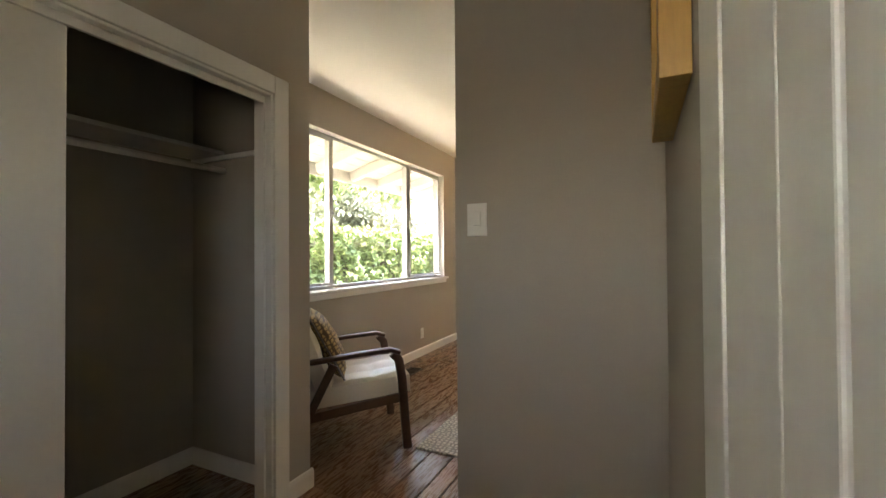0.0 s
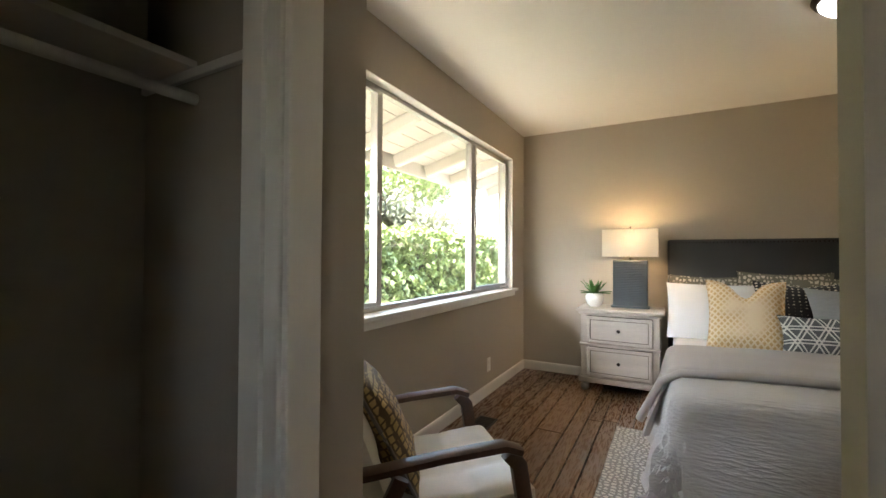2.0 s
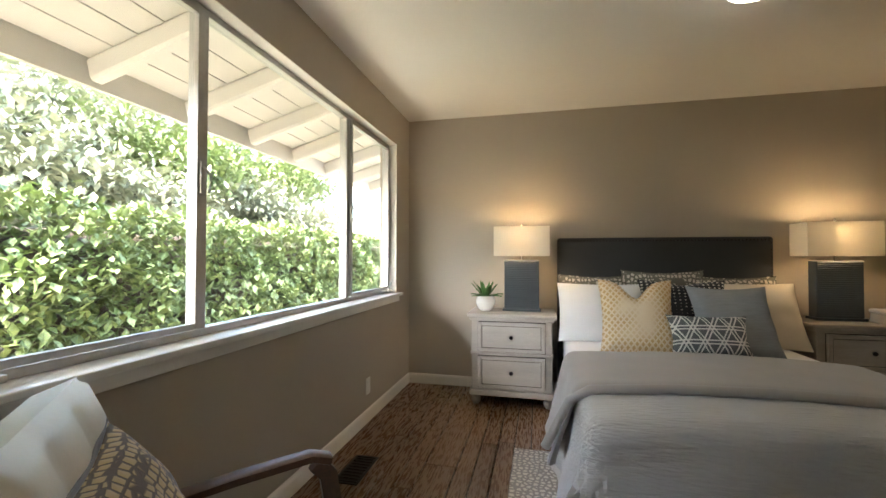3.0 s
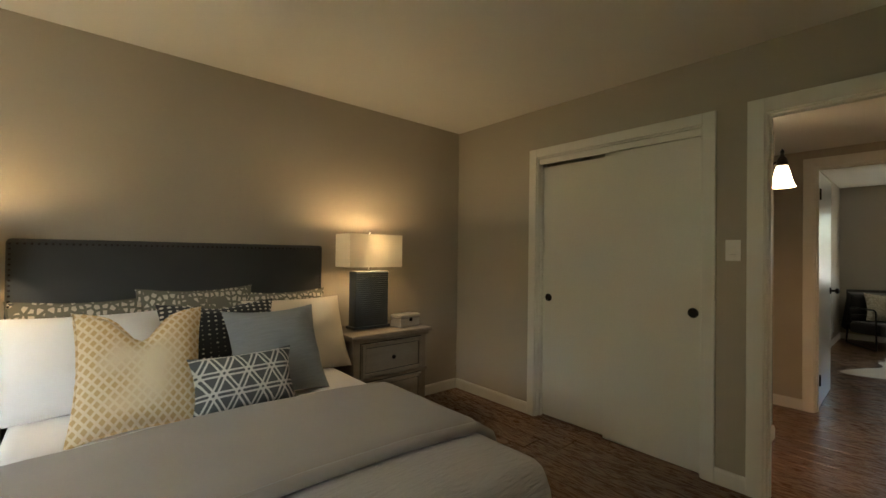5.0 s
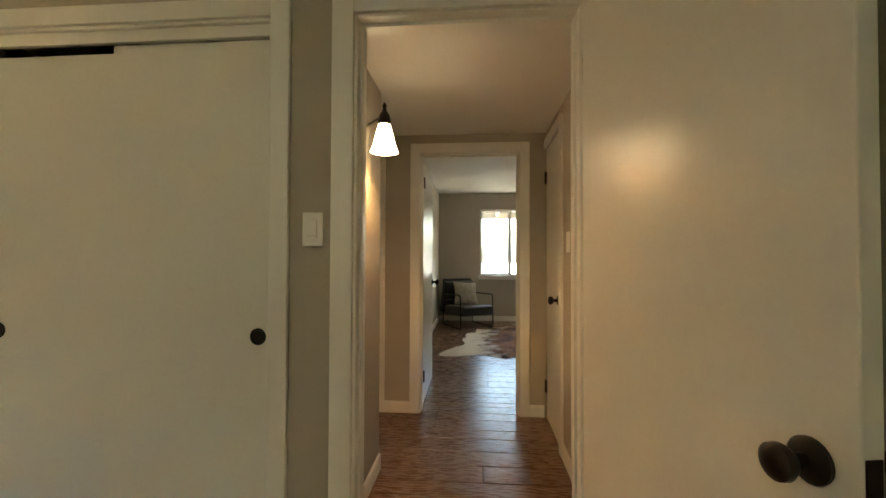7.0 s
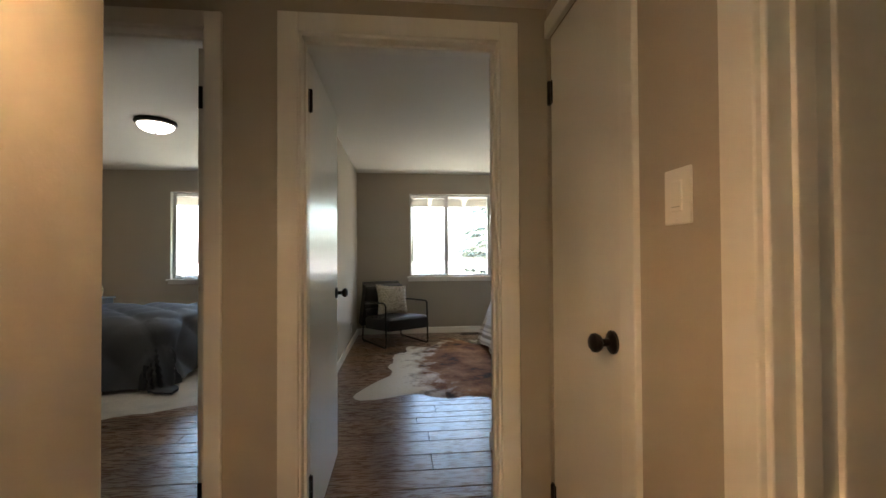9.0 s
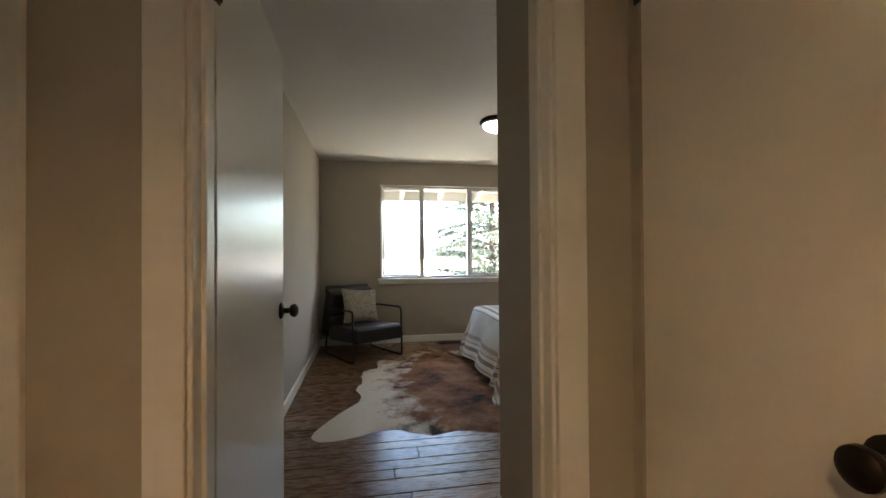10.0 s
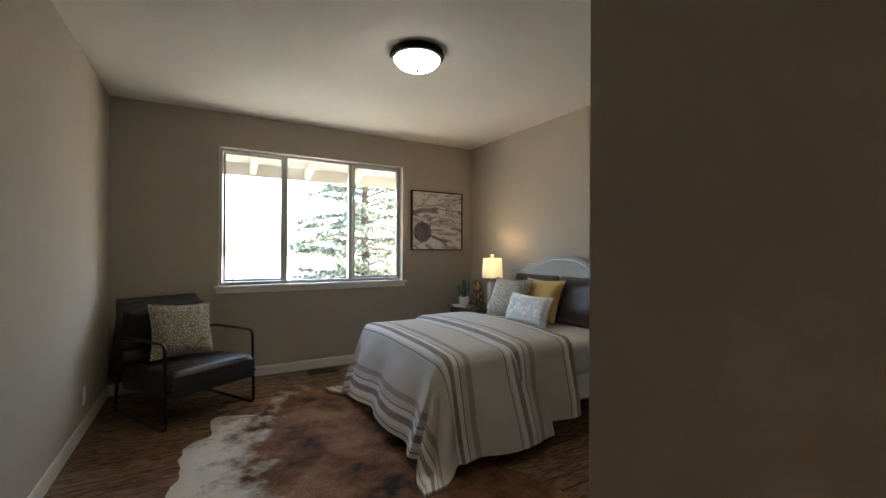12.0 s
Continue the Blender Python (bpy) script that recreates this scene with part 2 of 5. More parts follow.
def structure(name, bm, mat, label, category, smooth=False):
    return tagged(mesh_object(name, bm, mat, smooth), label, category, kind="structure")


def wall(name, boxes, label="beige painted plaster wall", mat=None):
    bm = bmesh.new()
    for b in boxes:
        box(bm, *b)
    return structure(name, bm, mat or PAINT, label, "wall")


H = 2.44
HEAD = 2.06   # height of the door openings

# ---- large structure ----
wall("wall_west", [(-2.29, -2.14, -0.9, 2.22, -0.05, H), (-2.29, -2.14, 5.04, 5.39, -0.05, H), (-2.29, -2.14, 2.22, 5.04, -0.05, 0.85), (-2.29, -2.14, 2.22, 5.04, 2.13, H)])
wall("wall_north", [(-2.29, 2.95, 5.39, 5.52, -0.05, H)])
wall("wall_east", [(2.21, 2.325, 1.92, 2.24, -0.05, H), (2.21, 2.325, 2.24, 3.01, HEAD, H), (2.21, 2.325, 3.01, 3.29, -0.05, H),
                   (2.21, 2.325, 3.29, 4.475, HEAD, H), (2.21, 2.325, 4.475, 5.39, -0.05, H)])
wall("wall_switch", [(-0.565, 2.325, 1.83, 1.92, -0.05, H)], "beige wall beside the bedroom entry")
wall("wall_entry_east", [(0.175, 0.29, 0.90, 1.83, -0.05, H), (0.23, 0.33, -0.9, 0.90, -0.05, H)])
# the hole takes an unseen opening added to light the entry
wall("wall_entry_south", [(-2.29, -0.55, -1.02, -0.9, -0.05, H), (-0.05, 0.33, -1.02, -0.9, -0.05, H), (-0.55, -0.05, -1.02, -0.9, -0.05, 1.3), (-0.55, -0.05, -1.02, -0.9, 1.95, H)])
wall("wall_closet_front", [(-1.48, -1.38, 1.657, 1.88, -0.05, H), (-1.48, -1.38, -0.2, 1.657, 1.865, H), (-1.48, -1.38, -0.9, -0.2, -0.05, H)])
wall("wall_closet_side", [(-2.14, -1.48, 1.79, 1.88, -0.05, H), (-2.14, -1.48, -0.3, -0.2, -0.05, H)])
wall("wall_wardrobe_back", [(2.325, 2.95, 3.27, 3.3, -0.05, H), (2.9, 2.95, 3.3, 5.39, -0.05, H)])
wall("wall_hall_north", [(2.325, 3.22, 3.15, 3.27, -0.05, 2.3), (3.1, 3.22, 3.27, 4.6, -0.05, 2.3), (3.1, 4.085, 4.6, 4.7, -0.05, 2.3)])
wall("wall_hall_south", [(2.325, 2.45, 1.94, 2.055, -0.05, 2.3), (2.45, 3.09, 1.94, 2.055, HEAD, 2.3), (3.09, 3.505, 1.94, 2.055, -0.05, 2.3),
                         (3.505, 4.05, 1.94, 2.055, HEAD, 2.3), (4.05, 4.085, 1.94, 2.055, -0.05, 2.3), (3.505, 4.05, 1.90, 1.94, -0.05, 2.3)])
wall("wall_hall_east", [(4.085, 4.2, -0.33, 2.25, -0.05, H), (4.085, 4.2, 2.25, 3.04, 2.05, H), (4.085, 4.2, 3.04, 3.366, -0.05, H),
                        (4.085, 4.2, 3.366, 4.15, 2.05, H), (4.085, 4.2, 4.15, 7.05, -0.05, H)])
wall("wall_bath", [(2.325, 2.4, 0.2, 1.94, -0.05, 2.3), (3.5, 3.58, 0.2, 1.94, -0.05, 2.3), (2.325, 3.58, 0.1, 0.2, -0.05, 2.3)])
wall("wall_partition", [(4.2, 8.81, 3.31, 3.366, -0.05, H)])
wall("wall_far_east", [(8.81, 8.96, -0.33, 0.70, -0.05, H), (8.81, 8.96, 0.70, 2.52, -0.05, 0.85), (8.81, 8.96, 0.70, 2.52, 2.13, H), (8.81, 8.96, 2.52, 4.15, -0.05, H),
                       (8.81, 8.96, 4.15, 5.97, -0.05, 0.85), (8.81, 8.96, 4.15, 5.97, 2.13, H), (8.81, 8.96, 5.97, 7.05, -0.05, H)])
wall("wall_far_south", [(4.2, 8.81, -0.33, -0.21, -0.05, H)])
wall("wall_far_closet", [(4.2, 5.015, 1.97, 2.09, -0.05, H), (4.90, 5.015, -0.21, 1.97, -0.05, H)])
wall("wall_second_bedroom", [(4.2, 5.1, 4.47, 4.59, -0.05, H), (4.98, 5.1, 4.59, 6.95, -0.05, H), (4.2, 8.81, 6.95, 7.05, -0.05, H)])
for nm, b in (("ceiling_bedroom", (-2.29, 2.325, -1.02, 5.52, H, H + 0.12)), ("ceiling_hall", (2.325, 4.085, 0.1, 4.7, 2.19, 2.30)), ("ceiling_far", (4.085, 8.96, -0.33, 7.05, H, H + 0.12)),
              ("ceiling_wardrobe", (2.325, 2.95, 3.27, 5.52, H, H + 0.12))):
    structure(nm, boxed(*b), CEIL, "white painted plaster ceiling", "ceiling")
floor_ob = structure("floor", boxed(-2.3, 8.97, -1.02, 7.05, -0.08, -0.012), SUBF, "dark brown oak plank floor", "floor")


def baseboard(runs):
    """Runs of (x0, y0, x1, y1, nx, ny): a moulded skirting along a wall face, leaning out along the normal."""
    for x0, y0, x1, y1, nx, ny in runs:
        bm = bmesh.new()
        d, n = Vector((x1 - x0, y1 - y0, 0)), Vector((nx, ny, 0))
        prof = [(0, 0), (0.013, 0), (0.013, 0.072), (0.009, 0.086), (0.003, 0.09), (0, 0.09)]
        a = [bm.verts.new(Vector((x0, y0, 0)) + n * u + Vector((0, 0, v))) for u, v in prof]
        b = [bm.verts.new(Vector((x0, y0, 0)) + d + n * u + Vector((0, 0, v))) for u, v in prof]
        for i in range(len(prof)):
            j = (i + 1) % len(prof)
            bm.faces.new((a[i], a[j], b[j], b[i]))
        bm.faces.new(a[::-1]), bm.faces.new(b)
        structure("baseboard", bm, TRIM, "white painted moulded baseboard", "baseboard")


baseboard([(-2.14, 1.88, -2.14, 5.39, 1, 0), (-2.127, 5.39, 2.197, 5.39, 0, -1), (2.21, 4.54, 2.21, 5.377, -1, 0), (2.21, 3.08, 2.21, 3.235, -1, 0),
           (-2.127, 1.88, -1.38, 1.88, 0, 1), (-1.38, 1.735, -1.38, 1.893, 1, 0), (-2.127, 1.79, -1.48, 1.79, 0, -1), (-2.14, -0.2, -2.14, 1.79, 1, 0),
           (-0.565, 1.83, 0.162, 1.83, 0, -1), (0.175, 0.94, 0.175, 1.83, -1, 0), (-0.565, 1.92, 2.197, 1.92, 0, 1), (-0.565, 1.817, -0.565, 1.933, -1, 0),
           (2.395, 3.15, 3.22, 3.15, 0, -1), (4.085, 3.11, 4.085, 3.315, -1, 0), (4.085, 2.068, 4.085, 2.18, -1, 0), (3.16, 2.055, 3.44, 2.055, 0, 1),
           (4.2, 3.31, 8.797, 3.31, 0, -1), (8.81, -0.197, 8.81, 3.31, -1, 0), (5.015, -0.21, 8.81, -0.21, 0, 1), (4.2, 2.09, 5.028, 2.09, 0, 1), (5.015, -0.197, 5.015, 2.09, 1, 0),
           (4.2, 4.47, 5.1, 4.47, 0, -1), (5.1, 4.457, 5.1, 6.95, 1, 0), (8.81, 3.379, 8.81, 6.95, -1, 0), (5.1, 6.95, 8.797, 6.95, 0, -1), (4.98, 3.366, 8.797, 3.366, 0, 1),
           (3.22, 3.15, 3.22, 4.6, 1, 0)])


def door_frame(name, axis, a0, a1, w0, w1, top, sides=(1, 1), cw=0.07):
    """Jamb lining and casings of an opening from a0 to a1 in a wall between w0 and w1 on the other axis."""
    bm = bmesh.new()

    def bx(p0, p1, q0, q1, z0, z1, bv=0.004):
        box(bm, *((q0, q1, p0, p1) if axis == "y" else (p0, p1, q0, q1)), z0, z1, bv, 2)
    bx(a0 - 0.004, a0 + 0.016, w0 - 0.004, w1 + 0.004, 0, top), bx(a1 - 0.016, a1 + 0.004, w0 - 0.004, w1 + 0.004, 0, top)
    bx(a0 + 0.016, a1 - 0.016, w0 - 0.004, w1 + 0.004, top - 0.016, top + 0.003)
    mid = (w0 + w1) / 2
    bx(a0 + 0.014, a0 + 0.026, mid - 0.018, mid + 0.018, 0, top - 0.016, 0.002), bx(a1 - 0.026, a1 - 0.014, mid - 0.018, mid + 0.018, 0, top - 0.016, 0.002)
    bx(a0 + 0.026, a1 - 0.026, mid - 0.018, mid + 0.018, top - 0.028, top - 0.014, 0.002)
    for on, q0, q1 in ((sides[0], w0 - 0.018, w0 + 0.002), (sides[1], w1 - 0.002, w1 + 0.018)):
        if on:
            bx(a0 - cw, a0 + 0.006, q0, q1, 0, top + cw), bx(a1 - 0.006, a1 + cw, q0, q1, 0, top + cw)
            bx(a0 + 0.006, a1 - 0.006, q0, q1, top - 0.006, top + cw)
    return structure(name, bm, TRIM, "white painted wooden door casing", "door frame")


door_frame("door_frame_1", "y", 2.24, 3.01, 2.21, 2.325, HEAD)
door_frame("door_frame_2", "y", 2.25, 3.04, 4.085, 4.2, 2.05)
door_frame("door_frame_3", "y", 3.366, 4.15, 4.085, 4.2, 2.05, cw=0.055)
door_frame("door_frame_4", "x", 2.45, 3.09, 1.94, 2.055, HEAD)
door_frame("wardrobe_frame_1", "y", 3.29, 4.475, 2.21, 2.325, HEAD, (1, 0), 0.062)
door_frame("wardrobe_frame_2", "y", -0.2, 1.657, -1.48, -1.38, 1.865, (0, 1), 0.075)
structure("trim_fascia", boxed(2.222, 2.24, 3.306, 4.459, 2.0, 2.044, 0.003), TRIM, "white wardrobe track fascia board", "trim")
structure("trim_fascia_entry", boxed(-1.425, -1.41, -0.184, 1.641, 1.82, 1.85, 0.003), TRIM, "white closet track fascia board", "trim")
bm = boxed(3.44, 3.507, 2.053, 2.073, 0, 2.125, 0.004)
box(bm, 3.507, 4.066, 2.053, 2.073, 2.056, 2.125, 0.004)
structure("door_frame_5", bm, TRIM, "white painted linen cupboard casing", "door frame")


def window(name, x_in, x_out, y0, y1, z0, z1, mull, inward):
    """An aluminium three-light window in a wall across x; inward is +1 where the room lies towards +x."""
    fx = (x_in + x_out) / 2 - inward * 0.02
    w = tagged(new(name), "aluminium framed three-light window with white sill", "window", kind="structure")
    bm = bmesh.new()
    box(bm, fx - 0.025, fx + 0.025, y0, y0 + 0.03, z0, z1, 0.003), box(bm, fx - 0.025, fx + 0.025, y1 - 0.03, y1, z0, z1, 0.003)
    box(bm, fx - 0.025, fx + 0.025, y0 + 0.03, y1 - 0.03, z0, z0 + 0.03, 0.003), box(bm, fx - 0.025, fx + 0.025, y0 + 0.03, y1 - 0.03, z1 - 0.03, z1, 0.003)
    part("window_frame", bm, ALU, w, smooth=False)
    for m in mull:
        part("mullion", boxed(fx - 0.028, fx + 0.028, m - 0.02, m + 0.02, z0 + 0.03, z1 - 0.03, 0.003), ALU, w, smooth=False)
    ys = [y0 + 0.03, mull[0], mull[1], y1 - 0.03]
    for k, (a, b) in enumerate(zip(ys, ys[1:])):
        g = part("pane", boxed(fx - 0.003, fx + 0.003, a, b, z0 + 0.028, z1 - 0.028), GLASS, w, smooth=False)
        g.visible_shadow = False
        if k != 1:
            bm, s = bmesh.new(), fx + inward * 0.032
            e0, e1 = (a + 0.004, b - 0.022) if k == 0 else (a + 0.022, b - 0.004)
            for q in ((e0, e0 + 0.022, z0 + 0.034, z1 - 0.034), (e1 - 0.022, e1, z0 + 0.034, z1 - 0.034), (e0 + 0.022, e1 - 0.022, z0 + 0.034, z0 + 0.056), (e0 + 0.022, e1 - 0.022, z1 - 0.056, z1 - 0.034)):
                box(bm, s - 0.01, s + 0.01, *q, 0.002)
            sash = part("sash", bm, ALU, w, "aluminium casement sash", smooth=False)
            yl = e1 if k == 0 else e0
            lever = bmesh.new()
            box(lever, s + inward * 0.01 - 0.008, s + inward * 0.01 + 0.008, yl - 0.012, yl + 0.012, 1.40, 1.52, 0.003)
            tube(lever, [(s + inward * 0.018, yl, 1.50), (s + inward * 0.05, yl, 1.47), (s + inward * 0.045, yl, 1.40)], 0.006)
            part("latch", lever, ALU, sash)
            yc = y0 + 0.12 if k == 0 else y1 - 0.12
            crank = boxed(s, s + inward * 0.05, yc - 0.05, yc + 0.05, z0 + 0.01, z0 + 0.03, 0.004)
            tube(crank, [(s + inward * 0.035, yc, z0 + 0.03), (s + inward * 0.05, yc + 0.01, z0 + 0.07), (s + inward * 0.045, yc + 0.04, z0 + 0.09)], 0.005)
            part("crank", crank, ALU, w, "casement crank handle")
    xa, xb = sorted((fx + inward * 0.02, x_in + inward * 0.05))
    sill = boxed(xa, xb, y0 - 0.04, y1 + 0.04, z0 - 0.022, z0 + 0.002, 0.005)
    for v in sill.verts:
        if (v.co.x - x_in) * inward < 0.002:
            v.co.y = min(max(v.co.y, y0 + 0.001), y1 - 0.001)
    xa, xb = sorted((x_in + inward * 0.001, x_in + inward * 0.02))
    box(sill, xa, xb, y0 - 0.025, y1 + 0.025, z0 - 0.07, z0 - 0.022, 0.004)
    part("window_sill", sill, TRIM, w, "white painted wooden sill", smooth=False)
    bm = bmesh.new()
    xa, xb = sorted((fx + inward * 0.026, x_in + inward * 0.001))
    box(bm, xa, xb, y0 - 0.001, y0 + 0.004, z0, z1), box(bm, xa, xb, y1 - 0.004, y1 + 0.001, z0, z1), box(bm, xa, xb, y0 + 0.004, y1 - 0.004, z1 - 0.004, z1 + 0.001)
    part("reveal", bm, TRIM, w, "white painted reveal", smooth=False)


window("window_1", -2.14, -2.29, 2.22, 5.04, 0.86, 2.13, (3.01, 4.25), 1)
window("window_2", 8.81, 8.96, 0.70, 2.52, 0.86, 2.13, (1.28, 1.94), -1)
# added out of view so that daylight reaches the entry alcove
w4 = tagged(new("entry_light_opening"), "unseen glazed opening added to light the entry", "window", kind="structure")
bm = bmesh.new()
for q in ((-0.55, -0.51, 1.3, 1.95), (-0.09, -0.05, 1.3, 1.95), (-0.51, -0.09, 1.3, 1.34), (-0.51, -0.09, 1.91, 1.95)):
    box(bm, q[0], q[1], -0.99, -0.93, q[2], q[3], 0.003)
part("window_frame", bm, ALU, w4, smooth=False)
part("pane", boxed(-0.512, -0.088, -0.963, -0.957, 1.338, 1.912), GLASS, w4, smooth=False).visible_shadow = False
window("window_3", 8.81, 8.96, 4.15, 5.97, 0.86, 2.13, (4.75, 5.37), -1)

# ---- cloth and soft things ----
WHITE_SHEET = material("white_cotton", (0.80, 0.79, 0.78), 0.9, vary=0.03, fine=200, bump=0.1)
DUVET = material("grey_cotton", (0.50, 0.475, 0.45), 0.85, vary=0.05, scale=3, fine=55, bump=1.0, dist=0.012, stretch=(0.22, 1.6, 1.6), sheen=0.2)
FOLD = material("grey_sateen", (0.345, 0.315, 0.285), 0.62, vary=0.04, scale=3, fine=120, bump=0.1, sheen=0.25)
QUILT = material("charcoal_quilt", (0.075, 0.073, 0.078), 0.8, vary=0.08, fine=60, bump=0.2)
LEATHER = material("black_leather", (0.022, 0.019, 0.018), 0.36, vary=0.2, fine=120, bump=0.25)
HB_LEATHER = material("dark_grey_leather", (0.030, 0.031, 0.032), 0.5, vary=0.15, fine=150, bump=0.2)
CREAM_LEATHER = material("white_leather", (0.74, 0.70, 0.63), 0.42, vary=0.04, fine=110, bump=0.12)
WALNUT = material("walnut", (0.075, 0.032, 0.016), 0.38, vary=0.4, scale=3, fine=26, bump=0.15, stretch=(5, 0.7, 5))
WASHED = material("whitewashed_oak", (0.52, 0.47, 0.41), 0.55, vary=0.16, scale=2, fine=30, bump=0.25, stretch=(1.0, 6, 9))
# darker copy of the whitewashed oak, with the right nightstand's shadow in its colour
WASHED_SHADED = material("whitewashed_oak_shaded", (0.33, 0.275, 0.215), 0.55, vary=0.2, scale=2, fine=30, bump=0.25, stretch=(1.0, 6, 9))
DARKOAK = material("dark_stained_oak", (0.055, 0.038, 0.028), 0.45, vary=0.3, scale=2, fine=30, bump=0.2, stretch=(1, 6, 9))
GREY_METAL = material("blued_steel", (0.10, 0.115, 0.13), 0.42, 0.4, vary=0.1)
PORCELAIN = material("white_porcelain", (0.82, 0.80, 0.77), 0.16, vary=0.02, bump=0)
LEAF = material("succulent_leaf", (0.055, 0.15, 0.03), 0.5, vary=0.4, scale=20, bump=0.1)
SHADE = shade_cloth("shade_linen", (0.84, 0.80, 0.72))
BRASS = material("brass", (0.55, 0.38, 0.14), 0.3, 1.0, vary=0.1)
CHROME = material("nickel", (0.55, 0.54, 0.52), 0.25, 1.0, vary=0.05)
IRON = material("black_iron", (0.020, 0.019, 0.018), 0.42, 0.6, vary=0.2)
FROST = glowing("frosted_lamp_glass", (1.0, 0.93, 0.82), 0.55)
FROST_WARM = glowing("sconce_glass", (1.0, 0.80, 0.52), 0.45)


def pillow_mesh(w, h, t, pinch=0.10, n=16, chop=0.0, seed=1):
    """A stuffed cushion in the xz plane, w wide, h high, t thick, standing on z = 0; chop dents its top edge."""
    bm = bmesh.new()
    sides = []
    for side in (1, -1):
        g = []
        for j in range(n + 1):
            row = []
            for i in range(n + 1):
                u, v = 2 * i / n - 1, 2 * j / n - 1
                thick = max(0.0, (1 - abs(u) ** 3.2) * (1 - abs(v) ** 3.2)) ** 0.55
                x = u * w / 2 * (1 - pinch * (1 - v * v) * abs(u) ** 3)
                z = h / 2 + v * h / 2 * (1 - pinch * (1 - u * u) * abs(v) ** 3)
                z -= chop * math.exp(-(u / 0.33) ** 2) * max(0, (v + 0.2) / 1.2) ** 1.5
                wob = noise.noise(Vector((u * 2.3 + seed * 7, v * 2.3, side))) * 0.10 * t
                row.append((x, side * (t / 2 * thick + wob * thick), z))
            g.append(row)
        sides.append(g)
    grid = [[[None] * (n + 1) for _ in range(n + 1)] for _ in (0, 1)]
    for j in range(n + 1):
        for i in range(n + 1):
            rim = i in (0, n) or j in (0, n)
            a = bm.verts.new(sides[0][j][i])
            grid[0][j][i] = a
            grid[1][j][i] = a if rim else bm.verts.new(sides[1][j][i])
    for k in (0, 1):
        for j in range(n):
            for i in range(n):
                q = (grid[k][j][i], grid[k][j][i + 1], grid[k][j + 1][i + 1], grid[k][j + 1][i])
                bm.faces.new(q if k else q[::-1])
    return bm


def pillow(name, m, w, h, t, mat, label, welt=None, chop=0.0, seed=1, pinch=0.10):
    p = thing(name, m, label, "pillow", "")
    part("cushion", pillow_mesh(w, h, t, pinch, 16, chop, seed), mat, p)
    if welt:
        edge = bmesh.new()
        n, pts = 16, []
        for k in range(4 * n):
            s, f = divmod(k, n)
            u, v = [(-1 + 2 * f / n, -1), (1, -1 + 2 * f / n), (1 - 2 * f / n, 1), (-1, 1 - 2 * f / n)][s]
            x = u * w / 2 * (1 - pinch * (1 - v * v) * abs(u) ** 3)
            z = h / 2 + v * h / 2 * (1 - pinch * (1 - u * u) * abs(v) ** 3) - chop * math.exp(-(u / 0.33) ** 2) * max(0, (v + 0.2) / 1.2) ** 1.5
            pts.append((x, 0, z))
        tube(edge, pts + pts[:1], 0.006, 6)
        part("piping", edge, welt, p)
    return p


def drape_mesh(x0, x1, y0, y1, z, over, t_top, t_head=0.0, r=0.06, step=0.035, wrinkle=0.02, seed=0, flare=0.12, floor_z=0.02, puff=0.0, sides="lrf"):
    """A cover over a bed top from x0 to x1 and y0 (foot) up to t_top; it hangs by over past the foot and both sides. Returns a bmesh with the cloth's own coordinates as uv."""
    bm = bmesh.new()
    uvl = bm.loops.layers.uv.new("cloth")
    sa, sb = x0 - (over if "l" in sides else 0), x1 + (over if "r" in sides else 0)
    ta, tb = y0 - (over if "f" in sides else 0), t_top
    ni, nj = int((sb - sa) / step), int((tb - ta) / step)
    V, C = [], {}
    for j in range(nj + 1):
        row = []
        for i in range(ni + 1):
            s, t = sa + (sb - sa) * i / ni, ta + (tb - ta) * j / nj
            t += 0.03 * noise.noise(Vector((s * 3, seed, 2))) * (1 if j == nj else 0)
            cx, cy = min(max(s, x0 + r), x1 - r), max(t, y0 + r)
            dx, dy = s - cx, t - cy
            d = math.hypot(dx, dy)
            nx, ny = (dx / d, dy / d) if d > 1e-6 else (0, 0)
            crown = 0.035 * max(0.0, 1 - ((s - (x0 + x1) / 2) / ((x1 - x0) / 2)) ** 2)
            w1 = noise.noise(Vector((s * 2.6 + seed, t * 2.6, 0.3))) * 0.6 + noise.noise(Vector((s * 7 + seed, t * 7, 4.1))) * 0.4
            px, py, pz = cx, cy, z + crown + wrinkle * 0.55 * w1
            if d > 0:
                if d < r * math.pi / 2:
                    a = d / r
                    px, py, pz = px + nx * r * math.sin(a), py + ny * r * math.sin(a), pz - r * (1 - math.cos(a))
                else:
                    drop = d - r * math.pi / 2
                    along = s * abs(ny) + t * abs(nx)
                    fold = math.sin(along * 11 + 3 * noise.noise(Vector((along * 2, seed, 1)))) * wrinkle * 1.3 * min(1, drop / 0.3)
                    out = r + drop * flare + fold + wrinkle * w1
                    pz2 = pz - r - drop * 0.985
                    if pz2 < floor_z:
                        out += (floor_z - pz2) * 0.8
                        pz2 = floor_z + 0.012 * abs(w1)
                    px, py, pz = px + nx * out, py + ny * out, pz2
            if puff:
                q = (abs(math.sin((s + t) * 6.2)) * abs(math.sin((s - t) * 6.2))) ** 0.4
                pz += puff * q * (1 if d == 0 else 0.3)
                px += nx * puff * q
                py += ny * puff * q
            v = bm.verts.new((px, py, pz))
            C[v] = (s, t)
            row.append(v)
        V.append(row)
    for j in range(nj):
        for i in range(ni):
            f = bm.faces.new((V[j][i], V[j][i + 1], V[j + 1][i + 1], V[j + 1][i]))
            for lp in f.loops:
                lp[uvl].uv = C[lp.vert]
    geom = bm.faces[:]
